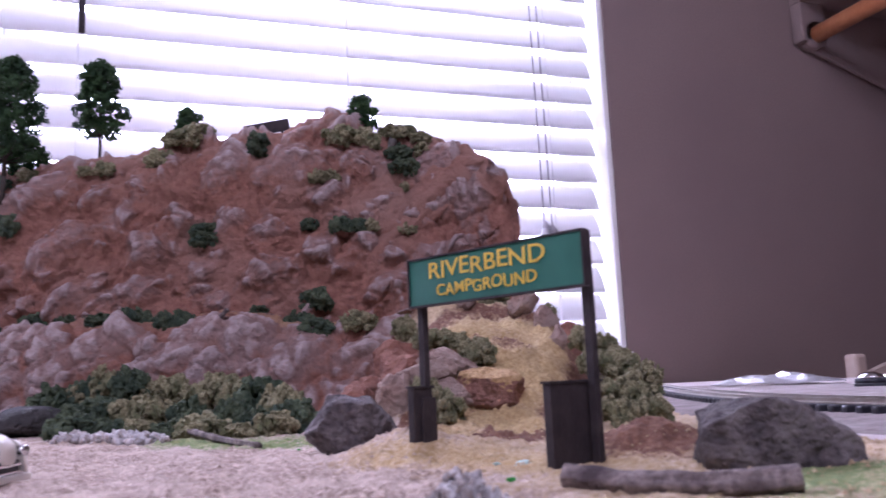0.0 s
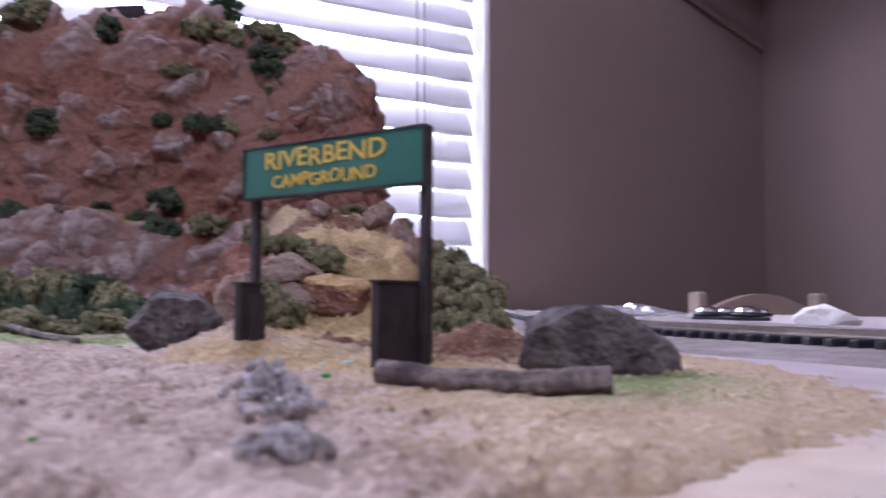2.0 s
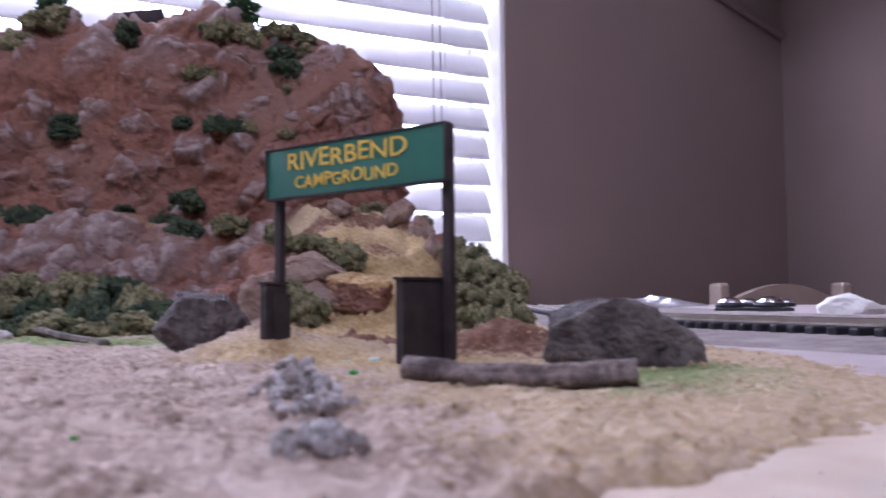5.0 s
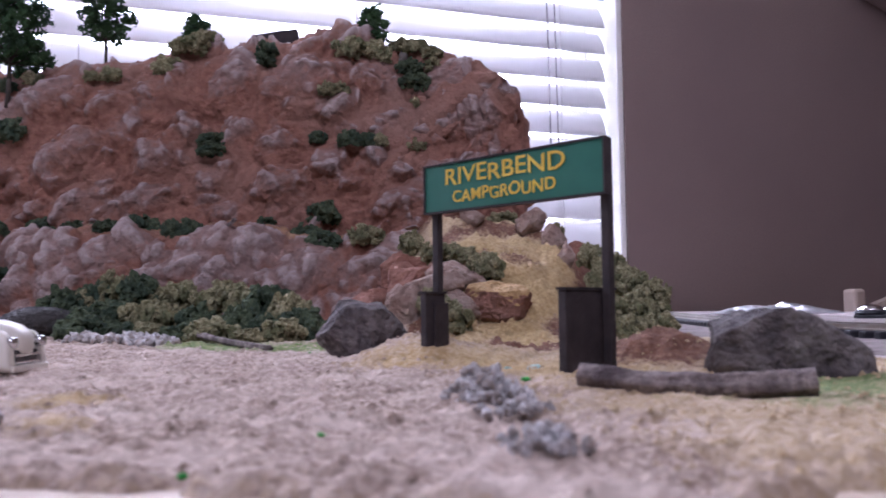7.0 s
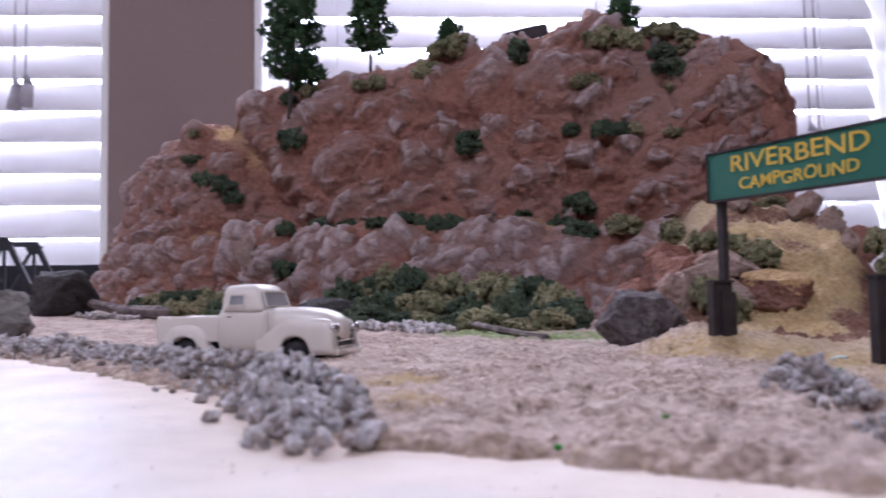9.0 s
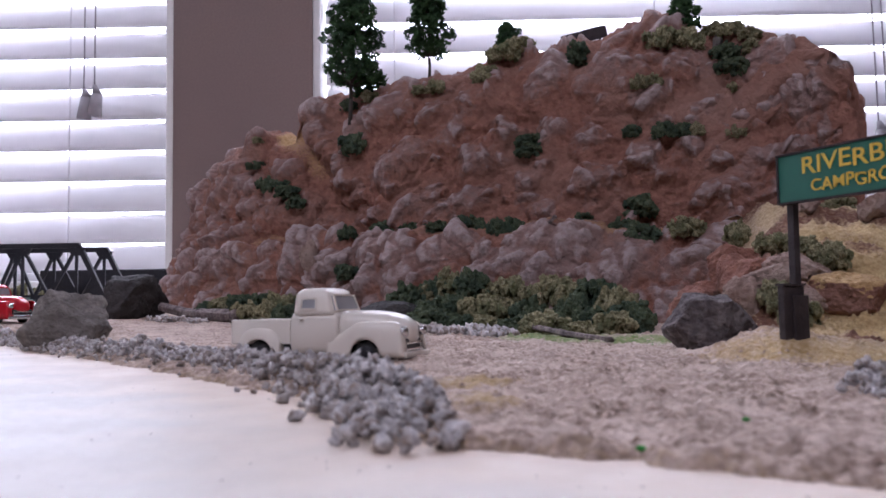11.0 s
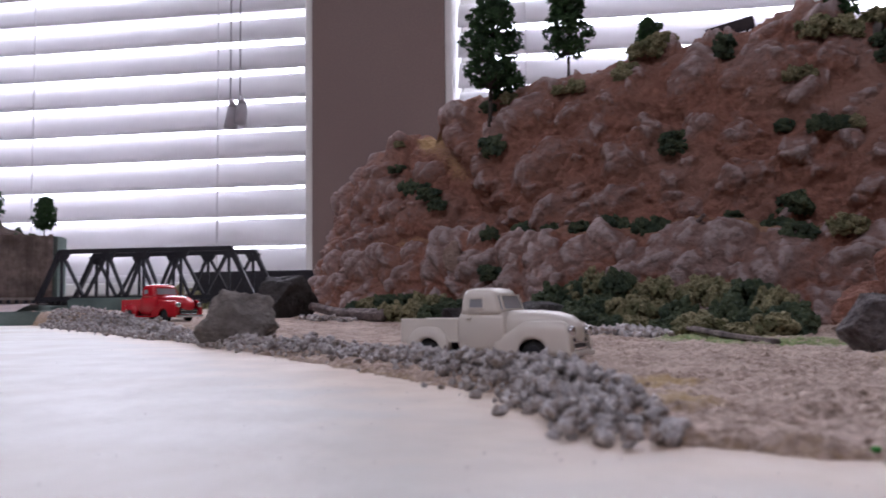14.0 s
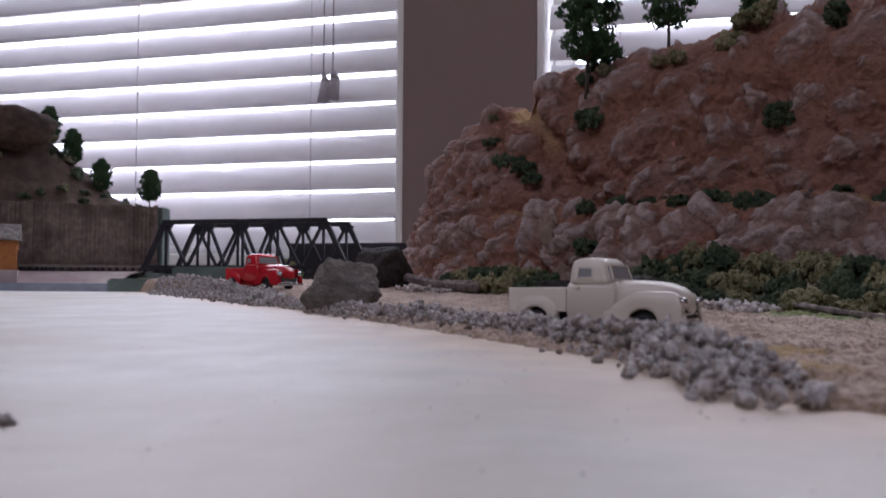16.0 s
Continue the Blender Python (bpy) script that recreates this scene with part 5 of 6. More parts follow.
for x, y, top, r in ((0.0860, 0.2640, 0.0205, 0.0055), (0.0895, 0.2540, 0.0150, 0.0064), (0.0870, 0.2580, 0.0175, 0.0055), (0.1005, 0.307, 0.0386, 0.0052), (0.1052, 0.3035, 0.0392, 0.0058), (0.1100, 0.2976, 0.037, 0.0055),
                     (0.1135, 0.2889, 0.0345, 0.0060), (0.1145, 0.2834, 0.0320, 0.0055), (0.1165, 0.3883, 0.0503, 0.0062), (0.1155, 0.3781, 0.046, 0.0055), (0.1613, 0.3855, 0.06, 0.0055), (0.1674, 0.3885, 0.0617, 0.005),
                     (0.1702, 0.382, 0.0565, 0.004), (0.1755, 0.3524, 0.0516, 0.0045)):
    clump(x, y, r, top, 1.0, "bushes on the sandy slope", "olive foam bush on the sandy slope")


# ---- model trees ----
def tree(x, y, z, h, crown, seed, lean=0, gap=0.3, label="dark green model tree with a thin dark trunk", group="model trees"):
    """Trunk, limbs and a ragged crown of small torn leaf clumps. crown: list of (height share, radius in metres)."""
    rnd = random.Random(seed)
    t = thing("tree", label, "tree", group, m=pose(x, y, z, 0, lean, rnd.uniform(0, 360)))
    bm = bmesh.new()
    pts = [Vector((0, 0, -0.004))]
    for k in range(1, 7):
        pts.append(Vector((rnd.uniform(-1, 1) * h * 0.010, rnd.uniform(-1, 1) * h * 0.010, h * 0.93 * k / 6)))
    for k in range(6):
        add_rod(bm, pts[k], pts[k + 1], h * 0.017 * (1 - 0.13 * k), h * 0.017 * (1 - 0.13 * (k + 1)), 7)
    clumps = []
    lo = crown[0][0]
    n = int(480 * (h / 0.06))
    for k in range(n):
        f = lo + (1 - lo) * rnd.random()
        for (a, ra), (b, rb) in zip(crown, crown[1:]):
            if a <= f <= b:
                rad = ra + (rb - ra) * (f - a) / max(1e-6, b - a)
        ang = rnd.uniform(0, 2 * math.pi)
        rr = rad * (rnd.random() ** 0.55) * (1 + 0.35 * noise.noise(Vector((math.cos(ang) * 1.5, math.sin(ang) * 1.5, f * 6 + seed))))
        c = Vector((math.cos(ang) * rr, math.sin(ang) * rr, f * h))
        if noise.noise(c * 130 + Vector((seed, 0, 0))) < -gap:
            continue
        clumps.append((c, rnd.uniform(0.7, 1.3)))
    for c, s in clumps[::9]:
        base = Vector((0, 0, max(lo * h * 0.9, c.z - h * 0.10)))
        add_rod(bm, base, c, h * 0.005, h * 0.002, 4)
    part("trunk", bm, M_TRUNK, t, "dark brown trunk and limbs", True)
    vs, fs = [], []
    for c, s in clumps:
        for q in range(16):
            d = Vector((rnd.gauss(0, 1), rnd.gauss(0, 1), rnd.gauss(0, 1))).normalized()
            p = c + d * 0.0021 * s * rnd.random() ** 0.4
            u = Vector((rnd.gauss(0, 1), rnd.gauss(0, 1), rnd.gauss(0, 1))).normalized()
            w = u.cross(d).normalized()
            e = 0.00105 * s * rnd.uniform(0.6, 1.3)
            k = len(vs)
            vs += [p - u * e, p + w * e * 0.8 + d * e * 0.3, p + u * e, p - w * e * 0.8 + d * e * 0.4]
            fs.append((k, k + 1, k + 2, k + 3))
    mesh_ob("crown", vs, fs, M_LEAF, t)
    return t


tree(-0.0822, 0.5430, 0.136, 0.088, [(0.28, 0.012), (0.36, 0.020), (0.55, 0.017), (0.62, 0.021), (0.80, 0.016), (0.95, 0.010), (1.0, 0.003)], 1, 3, 0.55)
tree(-0.0300, 0.5600, 0.166, 0.066, [(0.27, 0.012), (0.36, 0.018), (0.55, 0.017), (0.66, 0.010), (0.82, 0.013), (0.95, 0.008), (1.0, 0.003)], 2, 0, 0.42)
tree(0.0245, 0.5700, 0.160, 0.046, [(0.05, 0.012), (0.3, 0.014), (0.6, 0.011), (0.9, 0.007), (1.0, 0.003)], 3, 0, 0.5)
tree(0.1270, 0.5000, 0.170, 0.030, [(0.05, 0.006), (0.4, 0.008), (0.7, 0.008), (0.9, 0.006), (1.0, 0.003)], 4, 0, 0.5)
tree(-0.0720, 0.5750, 0.148, 0.034, [(0.05, 0.010), (0.4, 0.013), (0.7, 0.011), (0.9, 0.007), (1.0, 0.003)], 5, 0, 0.5)

# ---- plank, spike and knob on the crest ----
pk = thing("plank_trestle", "dark wooden plank walkway on the mountain's crest", "walkway")
pa, pb = Vector((0.0590, 0.547, 0.1860)), Vector((0.0870, 0.537, 0.1905))
beam("plank", pa, pb, 0.0016, 0.008, M_POST, pk, 0.0003)
for f in (0.15, 0.5, 0.85):
    q = pa.lerp(pb, f)
    beam("post", (q.x, q.y, drop(q.x, q.y) - 0.002), (q.x, q.y, q.z), 0.0014, 0.0014, M_POST, pk)
rock("boulder", "small pointed grey rock on the crest", M_GREYROCK, 0.143, 0.488, 0.0035, 0.003, 0.008, 91, 0, 0, 0.1, 3)


# ---- gravel border: grey stones heaped along the dirt's rim ----
def stone_mesh(seed, level):
    bm = bmesh.new()
    lump(bm, Matrix.Diagonal((0.0013, 0.00100, 0.00092, 1)), seed, 0.75, level, 0.10)
    me = bpy.data.meshes.new("stone")
    bm.to_mesh(me)
    bm.free()
    me.materials.append(M_STONE)
    me.polygons.foreach_set("use_smooth", [True] * len(me.polygons))
    return me


STONES, SMALL_STONES = [stone_mesh(300 + k, 2) for k in range(8)], [stone_mesh(300 + k, 1) for k in range(8)]


def heap(label, line, count, half, height, size, seed, singles=300, nearest=(0, 0), thin=2.0, jitter=0.004):
    """Stones strewn about a line, heaped in the middle. line: x, y, width share, height share."""
    rnd = random.Random(seed)
    th = thing("gravel_border", label, "gravel")
    put = []
    for k in range(count):
        u = rnd.random()
        if u > thin and rnd.random() < 0.62 * (u - thin) / (1 - thin) + 0.15:
            continue
        x, y, w, hh = curve_at(line, u)
        d = np.array(curve_at(line, min(1, u + 0.01)))[:2] - np.array(curve_at(line, max(0, u - 0.01)))[:2]
        n = np.array([-d[1], d[0]]) / (np.linalg.norm(d) + 1e-9)
        o = max(-1.6, min(1.6, rnd.gauss(0, 0.5)))
        px, py = x + n[0] * o * half * w, y + n[1] * o * half * w
        px, py = px + rnd.uniform(-1, 1) * jitter, py + rnd.uniform(-1, 1) * jitter
        bulk = height * hh * max(0, 1 - o * o) * (0.75 + 0.6 * noise.noise(Vector((px * 90, py * 90, seed))))
        s = size * (0.55 + 1.0 * rnd.random() ** 1.3)
        z = max(ground_at(px, py), 0.0) + s * 0.45 + bulk * math.sqrt(rnd.random())
        put.append((math.hypot(px - nearest[0], py - nearest[1]), Vector((px, py, z)), s, rnd.randrange(8), [rnd.uniform(0, 360) for _ in range(3)]))
    put.sort(key=lambda q: q[0])
    vs, fs = [], []
    for i, (_, p, s, k, r) in enumerate(put):
        m = pose(p.x, p.y, p.z, *r) @ Matrix.Scale(s / 0.0012, 4)
        if i < singles:
            ob = new("stone", STONES[k])
            ob.parent = th
            ob.matrix_world = m
        else:
            b = len(vs)
            vs += [m @ v.co for v in SMALL_STONES[k].vertices]
            fs += [tuple(b + j for j in f.vertices) for f in SMALL_STONES[k].polygons]
    if vs:
        ob = mesh_ob("loose_gravel", vs, fs, M_STONE, th, True)
        ob["kind"] = "stuff"
    return th


heap("heaped blue-grey gravel stones edging the dirt road", [(-0.432, 0.603, 0.6, 0.4), (-0.366, 0.526, 0.9, 0.8), (-0.298, 0.452, 0.9, 0.8), (-0.236, 0.374, 0.8, 0.6), (-0.169, 0.301, 0.75, 0.6), (-0.129, 0.249, 0.8, 0.9),
     (-0.0975, 0.2135, 0.8, 1.0), (-0.0688, 0.1805, 0.85, 0.8), (-0.0465, 0.1505, 1.0, 0.95), (-0.0325, 0.123, 1.0, 1.2), (-0.0255, 0.099, 0.9, 0.9), (-0.0218, 0.077, 0.75, 0.35)], 4000, 0.0066, 0.0043, 0.00086, 7, thin=0.86)
heap("blue-grey gravel stones strewn round the red truck", [(-0.468, 0.642, 0.6, 0.5), (-0.421, 0.594, 1.0, 1.0), (-0.378, 0.543, 1.0, 1.0), (-0.322, 0.480, 1.0, 1.0), (-0.268, 0.416, 0.8, 0.9), (-0.207, 0.345, 0.6, 0.7)], 1350, 0.0115, 0.0050, 0.00125, 17, 150)
heap("loose pale grey gravel stones on the road", [(0.0430, 0.118, 0.5, 0.8), (0.0412, 0.108, 0.9, 1.0), (0.0392, 0.098, 1.0, 0.9), (0.0368, 0.088, 0.8, 0.4)], 230, 0.0042, 0.0044, 0.00064, 8, jitter=0.0012)
heap("a few pale grey gravel stones in the dirt", [(0.0325, 0.0740, 0.8, 0.5), (0.0305, 0.0690, 1.0, 1.0), (0.0290, 0.0650, 0.8, 0.5)], 70, 0.0036, 0.0014, 0.00056, 28, jitter=0.0012)
heap("pale grey gravel stones below the thicket", [(-0.029, 0.352, 0.7, 0.7), (-0.017, 0.335, 1.0, 1.0), (-0.008, 0.322, 1.0, 1.0), (0.004, 0.306, 0.5, 0.5)], 200, 0.0062, 0.0030, 0.00140, 9, 200)
heap("loose grey gravel stones below the dark boulder", [(-0.185, 0.470, 0.7, 0.7), (-0.170, 0.455, 1.0, 1.0), (-0.152, 0.447, 0.5, 0.5)], 90, 0.0052, 0.0030, 0.00140, 10, 90)
for k, (x, y, s) in enumerate(((-0.0268, 0.0905, 0.0010), (-0.0282, 0.0918, 0.0009), (-0.0262, 0.0925, 0.0007))):
    ob = new("stone", STONES[k])
    ob.matrix_world = pose(x, y, s * 0.6, 20 * k, 40, 70 * k) @ Matrix.Scale(s / 0.0012, 4)
    tagged(ob, "single blue-grey gravel stone on the white board", "stone", "stray stones")
ob = new("stone", STONES[3])
ob.matrix_world = pose(-0.0835, 0.046, 0.0005, 20, 10, 0) @ Matrix.Scale(0.0008 / 0.0012, 4)
tagged(ob, "tiny loose grey stone alone on the white board", "stone", "stray stones")
# crumbs of dirt on the board
rnd = random.Random(77)
vs, fs = [], []
for k in range(300):
    u = rnd.random()
    ax, ay = curve_at(EDGE[1:13] if k < 130 else EDGE[13:23], u)
    o = rnd.random() ** 2 * 0.07
    p, s = Vector((ax - o * rnd.uniform(0.2, 1.0), ay - o * rnd.uniform(0.1, 0.8), 0.0001)), rnd.uniform(0.00005, 0.00017)
    b = len(vs)
    vs += [p + Vector((s, 0, 0)), p + Vector((-s * 0.6, s, 0)), p + Vector((-s * 0.6, -s, 0)), p + Vector((0, 0, s))]
    fs += [(b, b + 1, b + 3), (b + 1, b + 2, b + 3), (b + 2, b, b + 3)]
tagged(mesh_ob("dirt_crumbs", vs, fs, M_LOG), "scattered dark dirt crumbs on the white board", "crumbs", kind="stuff")


# sand grains and small clods on the dirt near the front
rnd = random.Random(78)
vs, fs = [], []
for k in range(15000):
    x, y = rnd.uniform(-0.06, 0.15), rnd.uniform(0.045, 0.27)
    if rnd.random() > 0.35 + 0.9 * noise.noise(Vector((x * 70, y * 70, 3))):
        continue
    if edge_distance(np.float64(x), np.float64(y)) < -0.002 * rnd.random():
        continue
    p, s = Vector((x, y, 0)), 0.00022 + 0.0005 * rnd.random() ** 4
    hit = SURF.ray_cast(Vector((x, y, 0.2)), Vector((0, 0, -1)))[0]
    if hit is None:
        continue
    p.z = hit.z + s * 0.2
    b = len(vs)
    for c in ((1, 0, 0), (-0.3, 0.9, 0.1), (-0.8, -0.2, 0), (0.1, -0.9, 0.1), (0.1, 0.1, 0.9)):
        vs.append(p + Vector(c) * s * rnd.uniform(0.7, 1.3))
    fs += [(b, b + 1, b + 4), (b + 1, b + 2, b + 4), (b + 2, b + 3, b + 4), (b + 3, b, b + 4)]
near = np.array([v[:] for v in vs])
sandy = smooth(0.018, 0.052, near[:, 0] - 0.18 * (near[:, 1] - 0.055)) * 0.9
tagged(mesh_ob("sand_grains", vs, fs, M_DIRT, None, False, attrs={"sand": sandy, "ochre": sandy * 0, "grass": sandy * 0, "soil": sandy * 0}), "coarse sand grains and small clods on the dirt", "sand", kind="stuff")


# ---- railway track ----
LINE = [(0.262, -0.25), (0.252, -0.12), (0.246, 0.0), (0.243, 0.10), (0.243, 0.19), (0.262, 0.29), (0.315, 0.42), (0.41, 0.60), (0.56, 0.86)]


def swept(name, sec, material, parent=None, n=120, label=""):
    vs, fs = [], []
    k = len(sec)
    for i in range(n + 1):
        u = i / n
        c = np.array(curve_at(LINE, u))
        d = np.array(curve_at(LINE, min(1, u + 0.004))) - np.array(curve_at(LINE, max(0, u - 0.004)))
        d /= np.linalg.norm(d)
        for o, z in sec:
            vs.append((c[0] - d[1] * o, c[1] + d[0] * o, z))
    for i in range(n):
        for j in range(k - 1):
            fs.append((i * k + j, (i + 1) * k + j, (i + 1) * k + j + 1, i * k + j + 1))
    return mesh_ob(name, vs, fs, material, parent, False, label)


tk = thing("railway_track", "model railway track with dark sleepers on grey ballast", "track")
swept("ballast", [(0.082, -0.001), (0.060, 0.0005), (0.045, 0.0007), (0.019, 0.0010), (-0.019, 0.0010), (-0.050, 0.0007), (-0.160, 0.0006), (-0.185, -0.001)], M_BALLAST, tk, label="grey ballast bed")
for o in (0.00825, -0.00825):
    swept("rail", [(o + 0.0010, 0.0036), (o + 0.0010, 0.0040), (o + 0.0004, 0.0042), (o + 0.0005, 0.0056), (o - 0.0005, 0.0056), (o - 0.0004, 0.0042), (o - 0.0010, 0.0040), (o - 0.0010, 0.0036)], M_RAIL, tk, label="worn steel rail")
sl = None
run, last = 0.0, curve_at(LINE, 0)
for k in range(1, 2001):
    c = curve_at(LINE, k / 2000)
    run += math.dist(c, last)
    last = c
    if run >= 0.0075:
        run = 0.0
        d = np.array(curve_at(LINE, min(1, k / 2000 + 0.003))) - np.array(curve_at(LINE, k / 2000 - 0.003))
        ang = math.degrees(math.atan2(d[1], d[0]))
        if sl is None:
            sl = box("sleeper", -0.0018, 0.0018, -0.0160, 0.0160, 0.0002, 0.0036, M_BLACK, tk, 0.0008, "black plastic sleeper")
            ob = sl
        else:
            ob = new("sleeper", sl.data)
            ob.parent = tk
        ob.matrix_world = pose(c[0], c[1], 0, 0, 0, ang)

# ---- things lying beyond the track ----
bm = bmesh.new()
g = bmesh.ops.create_grid(bm, x_segments=40, y_segments=24, size=1)
for v in g["verts"]:
    r = max(abs(v.co.x), abs(v.co.y))
    f = noise.noise(v.co * 2.2) * 0.5 + noise.noise(v.co * 6) * 0.25
    v.co = Vector((v.co.x * 0.062, v.co.y * 0.034, 0.0012 + max(0, 0.010 * (1 - r ** 2) * (0.8 + f)) + 0.0018 * (1 + f)))
ob = part("foil_sheet", bm, M_FOIL, None)
so = ob.modifiers.new("thick", "SOLIDIFY")
so.thickness = 0.0006
ob.matrix_world = pose(0.60, 0.70, 0, 0, 0, -42)
tagged(ob, "crumpled silver foil lying on the table", "foil")
gd = thing("chrome_gadget", "small dark plate with shiny chrome domes on the table", "gadget", m=pose(0.545, 0.505, 0, 0, 0, -45))
box("plate", -0.029, 0.031, -0.016, 0.016, 0.0001, 0.0030, M_BLACK, gd, 0.0008)
for x, y, r in ((-0.017, -0.004, 0.0100), (0.014, -0.005, 0.0110), (-0.002, 0.009, 0.008), (0.026, 0.007, 0.007)):
    rod("collar", (x, y, 0.0034), (x, y, 0.0062), r * 1.15, M_BLACK, gd, None, 20, "black collar")
    bm = bmesh.new()
    bmesh.ops.create_uvsphere(bm, u_segments=20, v_segments=10, radius=r)
    for v in bm.verts:
        v.co.z = max(v.co.z, 0) * 0.55
    dm = part("dome", bm, M_CHROME, gd, "polished chrome dome", True)
    dm.location = (x, y, 0.0062)
bm = bmesh.new()
lump(bm, Matrix.Diagonal((0.025, 0.016, 0.0105, 1)), 15, 0.15, 3)
ob = part("plaster_lump", bm, M_PAPER, None)
ob.matrix_world = pose(0.497, 0.372, 0.0030, 0, 0, -38)
tagged(ob, "white folded plaster cloth lump beyond the track", "plaster lump")


def chair():
    ch = thing("chair", "pale wooden chair with a curved top rail behind the table", "chair", m=pose(1.155, 1.01, FLOOR_Z, 0, 0, -8))
    w, top = 0.125, 0.787
    for x in (-w, w):
        box("back_post", x - 0.010, x + 0.010, -0.015, 0.015, 0, top + 0.006, M_CHAIR, ch, 0.005)
        box("front_leg", x - 0.018, x + 0.018, -0.40, -0.365, 0, 0.43, M_CHAIR, ch, 0.004)
    box("seat", -w - 0.02, w + 0.02, -0.41, -0.016, 0.431, 0.455, M_CHAIR, ch, 0.006)
    bm = bmesh.new()
    vs = []
    for k in range(21):
        u = k / 20
        x = -w + 0.02 + (2 * w - 0.04) * u
        z1 = top - 0.022 + 0.026 * math.sin(math.pi * u)
        vs.append([bm.verts.new(c) for c in ((x, -0.010, z1 - 0.10), (x, -0.010, z1), (x, 0.008, z1), (x, 0.008, z1 - 0.10))])
    for a, b in zip(vs, vs[1:]):
        for j in range(4):
            bm.faces.new((a[j], a[(j + 1) % 4], b[(j + 1) % 4], b[j]))
    bm.faces.new(vs[0][::-1])
    bm.faces.new(vs[-1])
    part("top_rail", bm, M_CHAIR, ch)
    for z in (0.56, 0.24):
        box("cross_rail", -w + 0.02, w - 0.02, -0.009, 0.009, z - 0.02, z + 0.02, M_CHAIR, ch, 0.004)
    return ch


chair()


# ---- the far corner: embankment, bridge, retaining wall and hill ----
def slab(name, pts, z0, z1, material, label, category):
    """A foam slab with the outline pts."""
    bm = bmesh.new()
    lo, hi = [bm.verts.new((x, y, z0)) for x, y in pts], [bm.verts.new((x, y, z1)) for x, y in pts]
    bm.faces.new(hi)
    bm.faces.new(lo[::-1])
    for k in range(len(pts)):
        j = (k + 1) % len(pts)
        bm.faces.new((lo[k], lo[j], hi[j], hi[k]))
    bmesh.ops.bevel(bm, geom=[e for e in bm.edges if abs(e.verts[0].co.z - e.verts[1].co.z) < 1e-6 and e.verts[0].co.z > z0 + 1e-5], offset=0.0015, segments=2, affect="EDGES")
    return tagged(part(name, bm, material), label, category)


slab("foam_slab", [(-1.3, 0.60), (-0.90, 0.655), (-0.545, 0.680), (-0.545, 0.74), (-1.3, 0.74)], 0.0, 0.0078, M_BLUEFOAM, "blue-grey foam board step of the layout", "foam slab")
slab("foam_slab", [(-0.541, 0.672), (-0.445, 0.688), (-0.445, 0.735), (-0.541, 0.735)], 0.0, 0.0125, M_FOAM, "low teal painted foam bank", "foam slab")
slab("foam_slab", [(-0.500, 0.715), (-0.405, 0.712), (-0.395, 0.752), (-0.500, 0.752)], 0.0, 0.0245, M_FOAM, "teal painted foam bridge bank", "foam slab")
# embankment that carries the line
vs, fs = [], []
for i in range(41):
    x = -1.3 + i * (0.735 / 40)
    bend = -0.55 * max(0.0, (-x - 0.60))
    for y, z in ((0.705, 0.004), (0.742, 0.0165), (0.752, 0.0195), (0.80, 0.0205), (1.22, 0.0215)):
        vs.append((x, y + bend, z + 0.0006 * noise.noise(Vector((x * 60, y * 60, 0)))))
for i in range(40):
    for j in range(4):
        a = i * 5 + j
        fs.append((a, a + 5, a + 6, a + 1))
tagged(mesh_ob("embankment", vs, fs, M_ROAD, None, True), "pinkish-grey plaster embankment under the line", "embankment", kind="structure")
tr = thing("railway_track", "dark model railway track leading onto the bridge", "track")
BRANCH = [(-0.330, 0.805), (-0.45, 0.805), (-0.560, 0.805), (-0.605, 0.782), (-0.655, 0.743), (-0.72, 0.694), (-0.80, 0.630)]
for o in (-0.00825, 0.00825):
    pts = []
    for k in range(41):
        c, d = curve_at(BRANCH, k / 40), curve_at(BRANCH, min(1, k / 40 + 0.01)) - curve_at(BRANCH, max(0, k / 40 - 0.01))
        d /= np.linalg.norm(d)
        pts.append((c[0] - d[1] * o, c[1] + d[0] * o))
    vs = [(x, y, z) for x, y in pts for z in (0.0242, 0.0268)] + [(x, y + 0.001, z) for x, y in pts for z in (0.0242, 0.0268)]
    m = 2 * len(pts)
    fs = [f for k in range(0, m - 2, 2) for f in ((k, k + 2, k + 3, k + 1), (m + k, m + k + 1, m + k + 3, m + k + 2), (k + 1, k + 3, m + k + 3, m + k + 1))]
    mesh_ob("rail", vs, fs, M_RAIL, tr)
fsl = None
run, last = 0.0, curve_at(BRANCH, 0)
for k in range(1, 801):
    c = curve_at(BRANCH, k / 800)
    run += math.dist(c, last)
    last = c
    if run >= 0.0075:
        run = 0.0
        d = curve_at(BRANCH, min(1, k / 800 + 0.004)) - curve_at(BRANCH, k / 800 - 0.004)
        if fsl is None:
            fsl = box("sleeper", -0.0017, 0.0017, -0.0140, 0.0140, 0.0205, 0.0241, M_BLACK, tr)
            ob = fsl
        else:
            ob = new("sleeper", fsl.data)
            ob.parent = tr
        ob.matrix_world = pose(c[0], c[1], 0, 0, 0, math.degrees(math.atan2(d[1], d[0])))


